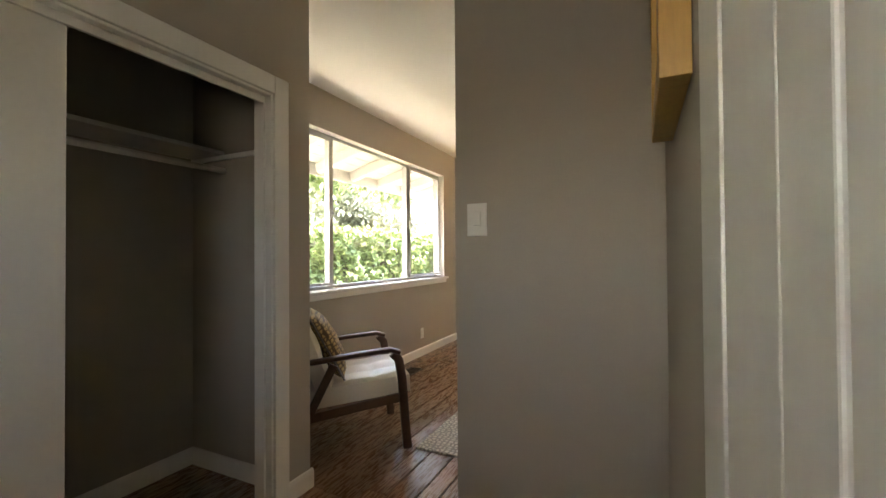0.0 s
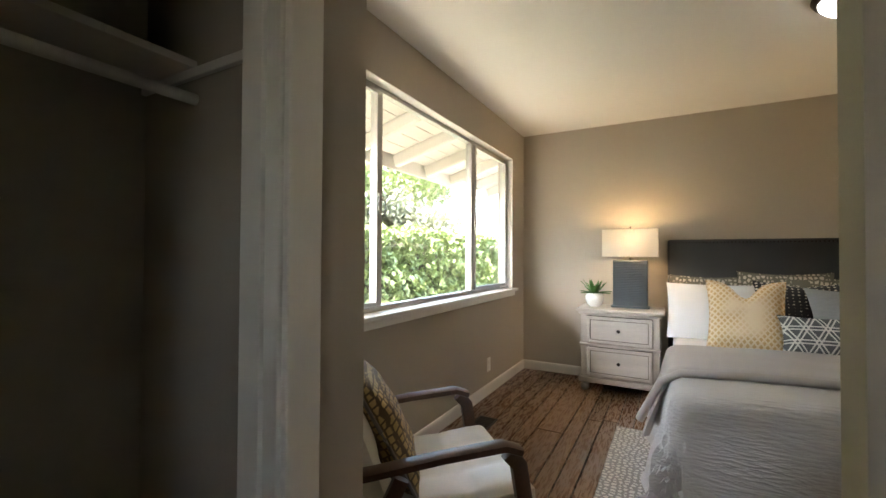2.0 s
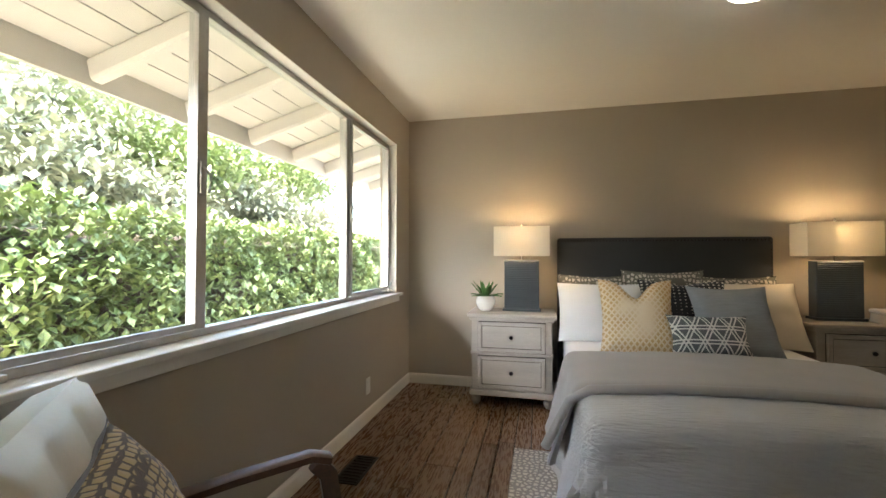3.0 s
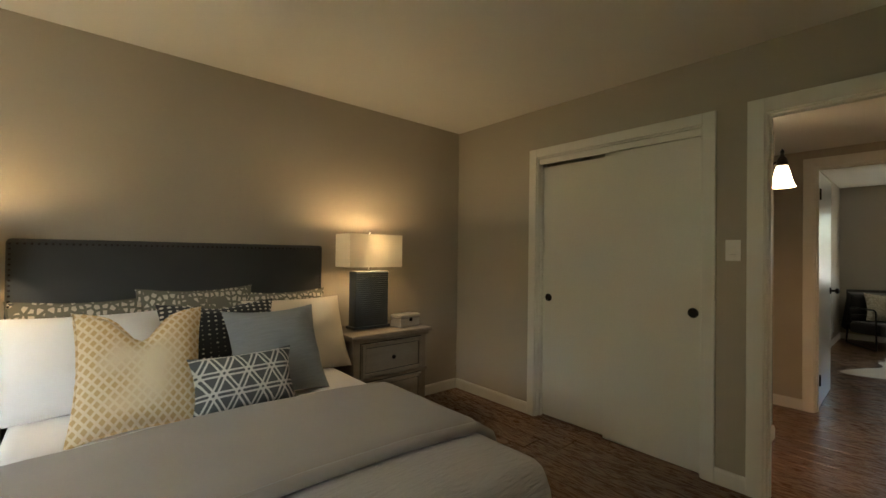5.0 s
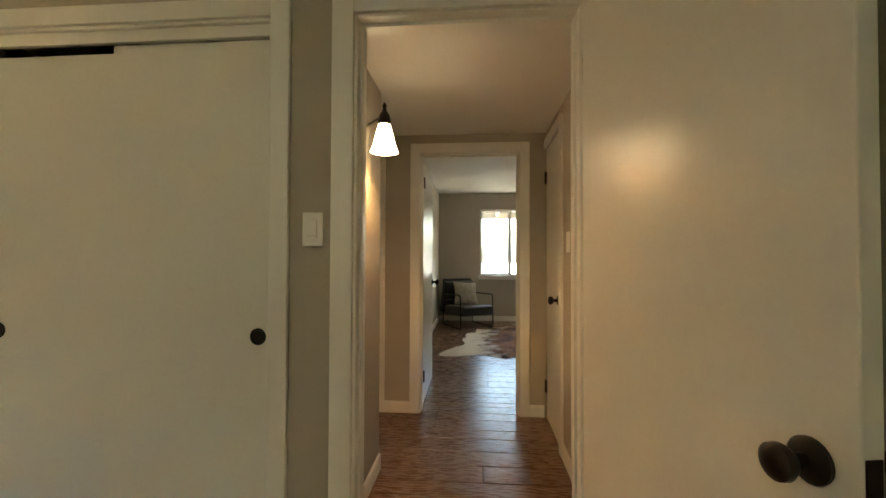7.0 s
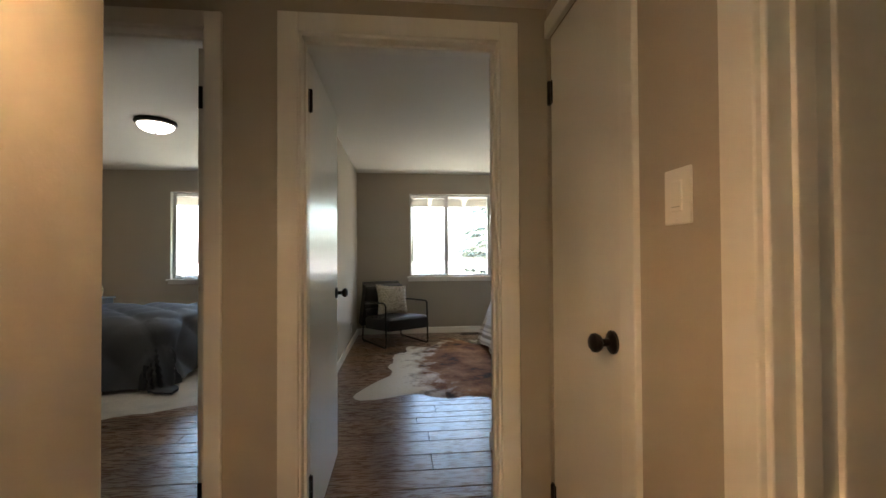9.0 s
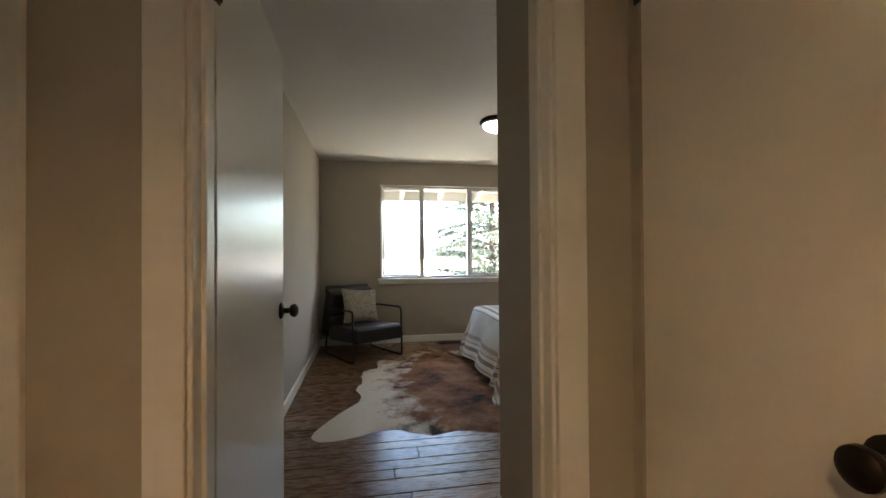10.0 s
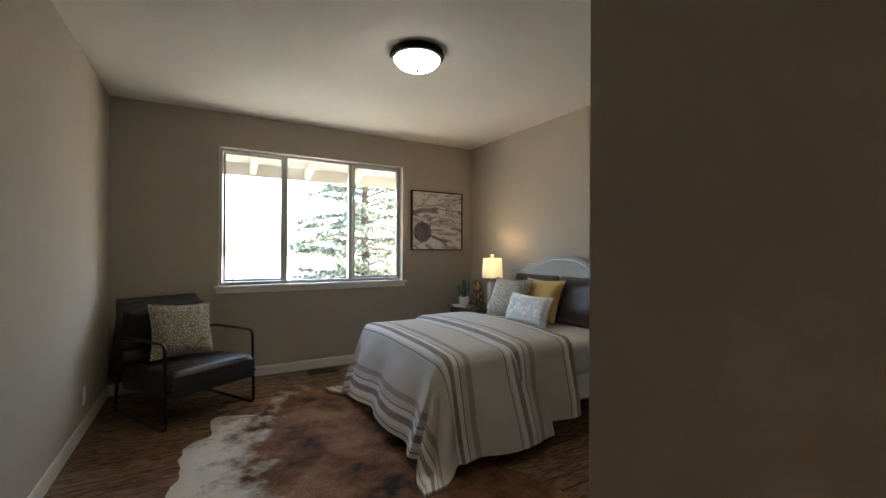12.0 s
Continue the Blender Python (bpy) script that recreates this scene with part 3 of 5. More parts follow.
    bmesh.ops.recalc_face_normals(bm, faces=geom)
    bmesh.ops.solidify(bm, geom=geom, thickness=0.018)
    return bm


def striped_cloth(name):
    """Oatmeal comforter with bands of dark stripes across its length."""
    m = bpy.data.materials.new(name)
    m.use_nodes = True
    t = m.node_tree
    b = t.nodes["Principled BSDF"]
    b.inputs["Roughness"].default_value = 0.9
    uv, sep = t.nodes.new("ShaderNodeUVMap"), t.nodes.new("ShaderNodeSeparateXYZ")
    uv.uv_map = "cloth"
    t.links.new(uv.outputs[0], sep.inputs[0])
    md = t.nodes.new("ShaderNodeMath")
    md.operation = "MODULO"
    md.inputs[1].default_value = 0.46
    ad = t.nodes.new("ShaderNodeMath")
    ad.inputs[1].default_value = 5.10
    t.links.new(sep.outputs[1], ad.inputs[0]), t.links.new(ad.outputs[0], md.inputs[0])
    sc = t.nodes.new("ShaderNodeMath")
    sc.operation = "DIVIDE"
    sc.inputs[1].default_value = 0.46
    t.links.new(md.outputs[0], sc.inputs[0])
    ramp = t.nodes.new("ShaderNodeValToRGB")
    ramp.color_ramp.interpolation = "CONSTANT"
    base, pale, dark, mid = (0.68, 0.645, 0.59, 1), (0.82, 0.80, 0.77, 1), (0.23, 0.20, 0.175, 1), (0.44, 0.40, 0.35, 1)
    stops = [(0, base), (0.22, dark), (0.235, base), (0.27, pale), (0.34, dark), (0.352, mid), (0.364, dark), (0.376, mid), (0.388, dark), (0.40, mid), (0.412, dark), (0.424, pale),
             (0.50, dark), (0.512, base), (0.60, mid), (0.68, base)]
    el = ramp.color_ramp.elements
    el[0].position, el[0].color = stops[0]
    el[1].position, el[1].color = stops[1]
    for p, c in stops[2:]:
        e = el.new(p)
        e.color = c
    t.links.new(sc.outputs[0], ramp.inputs[0])
    nz = t.nodes.new("ShaderNodeTexNoise")
    nz.inputs["Scale"].default_value = 320
    mx = t.nodes.new("ShaderNodeMixRGB")
    mx.blend_type, mx.inputs[0].default_value = "OVERLAY", 0.25
    t.links.new(uv.outputs[0], nz.inputs["Vector"])
    t.links.new(ramp.outputs[0], mx.inputs[1]), t.links.new(nz.outputs[0], mx.inputs[2]), t.links.new(mx.outputs[0], b.inputs["Base Color"])
    bp = t.nodes.new("ShaderNodeBump")
    bp.inputs["Strength"].default_value, bp.inputs["Distance"].default_value = 0.2, 0.002
    t.links.new(nz.outputs[0], bp.inputs["Height"]), t.links.new(bp.outputs[0], b.inputs["Normal"])
    return m


# ---- doors and their fittings ----


def knob_mesh(bm, at, out, r=0.027):
    """A round knob on a rose; out is the direction that it points in."""
    q = Vector(out).to_track_quat("Z", "Y").to_matrix().to_4x4()
    lathe(bm, [(0.033, 0), (0.033, 0.006), (0.026, 0.011), (0.011, 0.014), (0.011, 0.034), (r * 0.8, 0.040), (r, 0.050), (r * 0.97, 0.060), (r * 0.6, 0.068), (0.004, 0.070)], 20, at, q)
    return bm


def door_leaf(name, m, width, height, label, knobs=True, hinges=(0.25, 1.83), side=1, barrel_back=False, knob_z=0.94):
    """A flush door: hinge edge at x = 0, leaf along +x, 35 mm thick towards side*y."""
    d = thing(name, m, label, "door")
    y0, y1 = sorted((0, side * 0.035))
    part("leaf", boxed(0.003, width, y0, y1, 0.012, height, 0.003), DOORP, d, smooth=False)
    if knobs:
        for s in (1, -1):
            face = y1 if s > 0 else y0
            part("knob", knob_mesh(bmesh.new(), (width - 0.065, face, knob_z), (0, s, 0)), BRONZE, d, "dark bronze round knob")
        part("latch_plate", boxed(width - 0.001, width + 0.002, y0 + 0.005, y1 - 0.005, knob_z - 0.03, knob_z + 0.03, 0.0008, 1), BRONZE, d, "bronze latch plate", smooth=False)
    for hz in hinges:
        yb = side * 0.043 if barrel_back else -side * 0.008
        bm = boxed(-0.001, 0.0028, y0 + 0.002, y1 - 0.002, hz - 0.045, hz + 0.045, 0.001, 1)
        if not barrel_back:
            box(bm, -0.018, 0.020, -side * 0.004, side * 0.002, hz - 0.045, hz + 0.045, 0.001, 1)
        lathe(bm, [(0.006, hz - 0.047), (0.007, hz - 0.04), (0.007, hz + 0.04), (0.006, hz + 0.047)], 10, (0.0, yb, 0))
        part("hinge", bm, BRONZE, d, "dark bronze butt hinge", smooth=False)
    return d


door_leaf("bedroom_door", pose(2.200, 2.250, 0, 0, 0, 191), 0.80, 2.035, "white flush bedroom door standing open", side=1, barrel_back=True)
door_leaf("far_bedroom_door", pose(4.205, 3.022, 0, 0, 0, 0.5), 0.795, 2.03, "white glossy flush door standing open against the room", side=1, knob_z=0.975)
door_leaf("second_bedroom_door", pose(4.205, 3.42, 0, 0, 0, 2), 0.745, 2.03, "white flush door standing open", side=1)
door_leaf("bathroom_door", pose(3.065, 1.945, 0, 0, 0, 268), 0.60, 2.035, "white flush bathroom door standing open", side=1)
door_leaf("linen_door", pose(4.045, 2.055, 0, 0, 0, 180), 0.532, 2.05, "white narrow linen cupboard door, closed", side=1, knob_z=0.945)
for nm, y0, y1, x in (("wardrobe_door", 3.86, 4.456, 2.275), ("wardrobe_door", 3.308, 3.92, 2.245)):
    d = thing(nm, pose(x, y0, 0), "white flush sliding wardrobe door, closed", "door", "sliding wardrobe doors")
    part("panel", boxed(0, 0.022, 0, y1 - y0, 0.012 if x > 2.25 else 0.004, 2.0 if x < 2.26 else 1.985, 0.002), DOORP, d, smooth=False)
    yp = (4.395 if y1 > 4 else 3.354) - y0
    q = Vector((-1, 0, 0)).to_track_quat("Z", "Y").to_matrix().to_4x4()
    part("finger_pull", lathe(bmesh.new(), [(0.026, -0.002), (0.030, 0.003), (0.024, 0.004), (0.022, 0.001), (0.001, 0.0005)], 24, (0, yp, 0.945), q), BRONZE, d, "dark bronze round finger pull")
d = thing("closet_door", pose(-1.445, -0.18, 0), "white flush sliding closet door, pushed open", "door")
part("panel", boxed(0, 0.022, 0, 1.115, 0.012, 1.84, 0.002), DOORP, d, smooth=False)
part("finger_pull", lathe(bmesh.new(), [(0.026, -0.002), (0.030, 0.003), (0.022, 0.001), (0.001, 0.0005)], 20, (0.022, 0.2, 0.945), Vector((1, 0, 0)).to_track_quat("Z", "Y").to_matrix().to_4x4()), BRONZE, d)
d = thing("entry_door", pose(0.169, 0.532, 0), "white painted door standing open beside its jamb", "door")
part("leaf", boxed(0, 0.059, 0, 0.076, 0.012, 2.03, 0.002), TRIM, d, smooth=False)
part("hinge", boxed(-0.003, 0.004, 0.07, 0.09, 0.25, 0.34, 0.001, 1), BRONZE, d, smooth=False)
bm = boxed(0.1695, 0.1745, 0.80, 0.94, 0, 2.12, 0.002)
box(bm, 0.1725, 0.229, 0.625, 0.798, 0, 2.05, 0.002)
box(bm, 0.1665, 0.229, -0.5, 0.518, 0, 2.05, 0.004)
structure("door_frame_6", bm, TRIM, "white painted entry door casing", "door frame")
for y, x, s in ((3.011, 2.235, -1), (2.251, 4.17, 1)):
    p = thing("strike_plate", pose(x, y - s * -0.012, 0.945), "dark bronze strike plate on the jamb", "strike plate")
    part("plate", boxed(-0.016, 0.016, -0.003, 0.003, -0.035, 0.035, 0.001, 1), BRONZE, p, smooth=False)
    part("lip", boxed(-0.028, -0.012, -0.004, 0.006, -0.018, 0.018, 0.002, 1), BRONZE, p, smooth=False)


SLOTM = material("slot_shadow_grey", (0.42, 0.41, 0.38), 0.6, bump=0)


def wall_plate(name, m, label, category, kind="switch", w=0.072, h=0.117):
    """A plate on a wall facing -y of its own frame."""
    p = thing(name, m, label, category)
    part("plate", boxed(-w / 2, w / 2, -0.006, 0, -h / 2, h / 2, 0.003), PLASTIC, p, smooth=False)
    if kind == "switch":
        part("rocker", boxed(-0.0165, 0.0165, -0.010, -0.005, -0.033, 0.033, 0.002), PLASTIC, p, smooth=False)
        part("slot", boxed(-0.014, 0.014, -0.0106, -0.0095, -0.0235, -0.022), SLOTM, p, smooth=False)
    else:
        for z in (0.02, -0.02):
            part("socket", boxed(-0.016, 0.016, -0.009, -0.005, z - 0.014, z + 0.014, 0.003), PLASTIC, p, smooth=False)
    for z in (h * 0.41, -h * 0.41):
        q = Vector((0, -1, 0)).to_track_quat("Z", "Y").to_matrix().to_4x4()
        part("screw", lathe(bmesh.new(), [(0.003, 0), (0.003, 0.001), (0.001, 0.0015)], 8, (0, -0.006, z), q), PLASTIC, p)
    return p


wall_plate("light_switch", pose(-0.475, 1.83, 1.272), "white rocker light switch on a beige wall", "light switch", w=0.082, h=0.128)
wall_plate("light_switch", pose(2.21, 3.145, 1.32, 0, 0, -90), "white rocker light switch between wardrobe and door", "light switch")
wall_plate("light_switch", pose(3.292, 2.055, 1.315, 0, 0, 180), "white double rocker switch plate in the hall", "light switch", w=0.085, h=0.12)
wall_plate("light_switch", pose(4.488, 2.09, 1.341, 0, 0, 180), "white rocker light switch by the far bedroom door", "light switch")
wall_plate("wall_outlet", pose(-2.14, 4.44, 0.25, 0, 0, 90), "white wall outlet under the window", "outlet", "outlet", 0.07, 0.115)
wall_plate("wall_outlet", pose(8.04, 3.31, 0.24, 0, 0, 0), "white wall outlet above the baseboard", "outlet", "outlet", 0.07, 0.115)


def floor_vent(m, label):
    v = thing("floor_vent", m, label, "vent")
    bm = bmesh.new()
    for q in ((-0.07, 0.07, -0.15, -0.135), (-0.07, 0.07, 0.135, 0.15), (-0.07, -0.055, -0.135, 0.135), (0.055, 0.07, -0.135, 0.135)):
        box(bm, *q, 0, 0.006, 0.001, 1)
    part("frame", bm, BRONZE, v, smooth=False)
    part("backing", boxed(-0.056, 0.056, -0.136, 0.136, 0.0005, 0.002), SUBF, v, smooth=False)
    for k in range(9):
        part("slat", boxed(-0.055, 0.055, -0.125 + k * 0.03, -0.115 + k * 0.03, 0.001, 0.005), BRONZE, v, smooth=False)


floor_vent(pose(-1.93, 3.80, 0), "brown metal floor register by the window wall")
floor_vent(pose(8.66, 1.62, 0), "brown metal floor register under the window")

# ---- lamps ----


def ceiling_lamp(x, y):
    c = thing("ceiling_light", pose(x, y, H), "flush ceiling light with dark bronze rim, lit", "ceiling light", "flush ceiling lights")
    part("rim", lathe(bmesh.new(), [(0.10, 0), (0.165, -0.002), (0.172, -0.022), (0.160, -0.040), (0.146, -0.044), (0.140, -0.03), (0.10, -0.012)], 40), BRONZE, c)
    part("bowl", lathe(bmesh.new(), [(0.146, -0.036), (0.142, -0.055), (0.122, -0.078), (0.085, -0.097), (0.04, -0.106), (0.003, -0.108)], 40), FROST, c, "frosted white glass bowl")
    part("finial", lathe(bmesh.new(), [(0.012, -0.104), (0.013, -0.110), (0.006, -0.114), (0.009, -0.121), (0.002, -0.128)], 14), BRONZE, c)


ceiling_lamp(0.0, 3.75), ceiling_lamp(6.89, 1.48), ceiling_lamp(6.50, 4.89)
s = thing("wall_sconce", pose(2.785, 3.15, 1.842), "bronze wall sconce with a lit white glass bell shade", "wall lamp")
q = Vector((0, -1, 0)).to_track_quat("Z", "Y").to_matrix().to_4x4()
part("backplate", lathe(bmesh.new(), [(0.058, 0), (0.058, 0.008), (0.048, 0.016), (0.025, 0.022), (0.012, 0.030)], 28, (0, 0, 0.02), q), BRONZE, s)
part("arm", tube(bmesh.new(), [(0, -0.02, 0.02), (0, -0.05, 0.022), (0, -0.09, 0.045), (0, -0.12, 0.05)], 0.007, 10), BRONZE, s)
part("holder", lathe(bmesh.new(), [(0.030, -0.012), (0.032, 0.0), (0.026, 0.03), (0.012, 0.052), (0.008, 0.066), (0.011, 0.078), (0.003, 0.095)], 24, (0, -0.12, 0.03)), BRONZE, s)
bm = bmesh.new()
lathe(bm, [(0.028, 0.0), (0.034, -0.02), (0.045, -0.06), (0.054, -0.10), (0.068, -0.135), (0.066, -0.135), (0.050, -0.10), (0.041, -0.06), (0.030, -0.02), (0.024, 0.0)], 32, (0, -0.12, 0.02))
part("bell_shade", bm, FROST_WARM, s, "glowing white glass bell shade")
d = thing("smoke_detector", pose(1.95, 2.60, H), "white round smoke detector on the ceiling", "smoke detector")
part("base", lathe(bmesh.new(), [(0.068, 0), (0.068, -0.012), (0.060, -0.015)], 32), PLASTIC, d)
part("cover", lathe(bmesh.new(), [(0.058, -0.014), (0.056, -0.034), (0.040, -0.042), (0.002, -0.043)], 32), PLASTIC, d)


def rect_lamp(m, label):
    """Table lamp: rectangular shade over a slab base."""
    l = thing("table_lamp", m, label, "lamp", "bedside lamps")
    part("plinth", boxed(-0.155, 0.155, -0.06, 0.06, 0, 0.018, 0.003), GREY_METAL, l, smooth=False)
    part("base", boxed(-0.14, 0.14, -0.05, 0.05, 0.018, 0.42, 0.006), GREY_METAL, l, "ribbed blue-grey slab base", smooth=False)
    for k in range(26):
        z = 0.03 + k * 0.0148
        part("rib", boxed(-0.136, 0.136, -0.0545, -0.049, z, z + 0.009, 0.002, 1), GREY_METAL, l, smooth=False)
    part("neck", lathe(bmesh.new(), [(0.009, 0.42), (0.009, 0.55), (0.018, 0.555), (0.018, 0.60), (0.004, 0.605), (0.004, 0.700), (0.009, 0.706), (0.007, 0.720), (0.001, 0.723)], 14), CHROME, l)
    bm = bmesh.new()
    a, b, z0, z1, th = 0.222, 0.108, 0.452, 0.692, 0.003
    rings = [[bm.verts.new((sx * (a - o), sy * (b - o), zz)) for sx, sy in ((-1, -1), (1, -1), (1, 1), (-1, 1))] for o, zz in ((0, z0), (0, z1), (th, z1), (th, z0))]
    for r0, r1 in zip(rings, rings[1:] + rings[:1]):
        for q in range(4):
            bm.faces.new((r0[q], r0[(q + 1) % 4], r1[(q + 1) % 4], r1[q]))
    part("shade", bm, SHADE, l, "white linen rectangular shade", smooth=False)
    sp = bmesh.new()
    tube(sp, [(-a + 0.003, 0, z1 - 0.01), (a - 0.003, 0, z1 - 0.01)], 0.0025, 6), tube(sp, [(0, -b + 0.003, z1 - 0.01), (0, b - 0.003, z1 - 0.01)], 0.0025, 6)
    part("spider", sp, CHROME, l)
    part("bulb_glass", lathe(bmesh.new(), [(0.012, 0.60), (0.026, 0.63), (0.028, 0.65), (0.018, 0.672), (0.002, 0.68)], 16), glowing("bulb_glow", (1.0, 0.72, 0.4), 6.0), l)
    return l


rect_lamp(pose(-1.09, 5.17, 0.722), "white-shaded table lamp with blue-grey slab base, lit")
rect_lamp(pose(1.10, 5.17, 0.722), "white-shaded table lamp with dark slab base, lit")

# ---- bedside furniture ----


def nightstand(m, label, mat, w=0.62, dep=0.40, hgt=0.72):
    n = thing("nightstand", m, label, "nightstand", "nightstands")
    part("top", boxed(-w / 2 - 0.035, w / 2 + 0.035, -dep / 2 - 0.035, dep / 2 + 0.01, hgt - 0.028, hgt, 0.007), mat, n, smooth=False)
    part("cornice", boxed(-w / 2 - 0.018, w / 2 + 0.018, -dep / 2 - 0.018, dep / 2, hgt - 0.055, hgt - 0.028, 0.008), mat, n, smooth=False)
    part("body", boxed(-w / 2, w / 2, -dep / 2, dep / 2, 0.12, hgt - 0.055, 0.004), mat, n, smooth=False)
    part("waist_moulding", boxed(-w / 2 - 0.01, w / 2 + 0.01, -dep / 2 - 0.014, dep / 2, 0.395, 0.415, 0.006), mat, n, smooth=False)
    part("plinth", boxed(-w / 2 - 0.018, w / 2 + 0.018, -dep / 2 - 0.02, dep / 2, 0.075, 0.125, 0.010), mat, n, smooth=False)
    for z0, z1 in ((0.425, 0.652), (0.14, 0.385)):
        f = -dep / 2
        x0, x1 = -w / 2 + 0.055, w / 2 - 0.055
        dr = boxed(x0, x1, f - 0.016, f + 0.004, z0, z1)
        for ins, dep2 in ((0.006, 0.0), (0.010, -0.010), (0.008, 0.0), (0.010, 0.007), (0.006, 0.0), (0.006, -0.009), (0.003, 0.0)):
            dr.faces.ensure_lookup_table()
            face = min((q for q in dr.faces if abs(q.normal.y) > 0.9 and q.calc_center_median().y < f - 0.001), key=lambda q: q.calc_area())
            bmesh.ops.inset_region(dr, faces=[face], thickness=ins, depth=dep2)
        # dark sheet edging the drawer: the gap's shade put in as colour
        part("drawer_gap_shade", boxed(x0 - 0.006, x1 + 0.006, f - 0.002, f + 0.006, z0 - 0.006, z1 + 0.006), DARKOAK, n, smooth=False)
        drawer = part("drawer", dr, mat, n, smooth=False)
        rim, glaze = bmesh.new(), bmesh.new()
        for ins, wid, bm2, y0, y1, bev in ((0.0, 0.026, rim, f - 0.026, f - 0.012, 0.004), (0.0265, 0.004, glaze, f - 0.0185, f - 0.004, 0.0)):
            a0, a1, c0, c1 = x0 + ins, x1 - ins, z0 + ins, z1 - ins
            for q in ((a0, a0 + wid, c0, c1), (a1 - wid, a1, c0, c1), (a0 + wid, a1 - wid, c0, c0 + wid), (a0 + wid, a1 - wid, c1 - wid, c1)):
                box(bm2, q[0], q[1], y0, y1, q[2], q[3], bev)
        part("drawer_moulding", rim, mat, drawer, smooth=False)
        part("glaze_line", glaze, DARKOAK, drawer, "dark glaze in the moulding's groove", smooth=False)
        q = Vector((0, -1, 0)).to_track_quat("Z", "Y").to_matrix().to_4x4()
        part("knob", lathe(bmesh.new(), [(0.012, 0), (0.007, 0.008), (0.008, 0.014), (0.015, 0.020), (0.014, 0.027), (0.003, 0.030)], 16, (0, f - 0.004, (z0 + z1) / 2), q), BRONZE, drawer, "dark metal knob")
    for sx in (-1, 1):
        for sy in (-1, 1):
            part("foot", lathe(bmesh.new(), [(0.022, 0), (0.030, 0.012), (0.038, 0.035), (0.034, 0.055), (0.026, 0.062), (0.030, 0.077)], 18, (sx * (w / 2 - 0.03), sy * (dep / 2 - 0.03), 0)), mat, n)
    return n


nightstand(pose(-1.165, 5.155, 0), "whitewashed oak two-drawer nightstand with bun feet", WASHED)
nightstand(pose(1.17, 5.155, 0), "whitewashed oak two-drawer nightstand beside the bed, darkened for shade", WASHED_SHADED)

p = thing("potted_plant", pose(-1.385, 5.12, 0.722), "green succulent in a glossy white pot", "plant")
part("pot", lathe(bmesh.new(), [(0.040, 0), (0.062, 0.02), (0.080, 0.06), (0.080, 0.09), (0.066, 0.118), (0.056, 0.122), (0.060, 0.112), (0.04, 0.11)], 28), PORCELAIN, p)
part("soil", lathe(bmesh.new(), [(0.001, 0.106), (0.06, 0.108), (0.001, 0.112)], 16), SUBF, p)
rng = random.Random(3)
for k in range(26):
    a, lift, ln = k * 2.4, rng.uniform(0.35, 1.2) if k > 9 else rng.uniform(0.1, 0.35), rng.uniform(0.09, 0.145)
    bm = bmesh.new()
    prev = None
    for i in range(6):
        f = i / 5
        wd = 0.017 * math.sin(math.pi * min(1, 0.25 + f * 0.75)) * (1 if f < 1 else 0)
        c = Vector((math.cos(a), math.sin(a), 0)) * (0.015 + ln * f * math.cos(lift + 0.0)) + Vector((0, 0, 0.11 + ln * f * math.sin(lift) + 0.02 * f - 0.03 * f * f * (1 if k < 10 else 0)))
        sd = Vector((-math.sin(a), math.cos(a), 0)) * max(wd, 0.0006)
        row = [bm.verts.new(c - sd + Vector((0, 0, 0.004))), bm.verts.new(c - Vector((0, 0, 0.004))), bm.verts.new(c + sd + Vector((0, 0, 0.004))), bm.verts.new(c + Vector((0, 0, 0.003)))]
        if prev:
            for q in range(4):
                bm.faces.new((prev[q], prev[(q + 1) % 4], row[(q + 1) % 4], row[q]))
        prev = row
    part("leaf", bm, LEAF, p)
b = thing("trinket_box", pose(1.36, 5.06, 0.722, 0, 0, 8), "small cream wooden box with a dark clasp", "box")
part("body", boxed(-0.10, 0.10, -0.055, 0.055, 0, 0.062, 0.006), WASHED, b, smooth=False)
part("lid", boxed(-0.106, 0.106, -0.061, 0.061, 0.063, 0.094, 0.010), WASHED, b, smooth=False)
part("clasp", boxed(-0.013, 0.013, -0.066, -0.056, 0.042, 0.070, 0.004), BRONZE, b, smooth=False)

# ---- first bed ----
bed = thing("bed", pose(0, 0, 0), "queen bed with dark leather nailhead headboard", "bed")
part("headboard", boxed(-0.80, 0.79, 5.30, 5.375, 0.12, 1.325, 0.022, 3), HB_LEATHER, bed, "dark grey leather headboard", smooth=True)
for sx in (-1, 1):
    part("headboard_leg", boxed(sx * 0.72 - 0.03, sx * 0.72 + 0.03, 5.32, 5.37, 0, 0.13, 0.004), DARKOAK, bed, smooth=False)
nails = bmesh.new()
for k in range(62):
    for px, pz in ((-0.785 + k * 0.0253, 1.300),):
        lathe(nails, [(0.007, 0), (0.005, 0.003), (0.001, 0.004)], 6, (px, 5.299, pz), Vector((0, -1, 0)).to_track_quat("Z", "Y").to_matrix().to_4x4())
for k in range(1, 40):
    for px in (-0.785, 0.772):
        lathe(nails, [(0.007, 0), (0.005, 0.003), (0.001, 0.004)], 6, (px, 5.299, 1.300 - k * 0.0253), Vector((0, -1, 0)).to_track_quat("Z", "Y").to_matrix().to_4x4())
part("nailhead_trim", nails, BRONZE, bed, "row of dark nailheads")
part("box_spring", boxed(-0.75, 0.75, 3.38, 5.30, 0.12, 0.295, 0.03, 3), HB_LEATHER, bed)
part("mattress", boxed(-0.76, 0.76, 3.37, 5.30, 0.297, 0.53, 0.06, 4), WHITE_SHEET, bed, "mattress in a white fitted sheet")
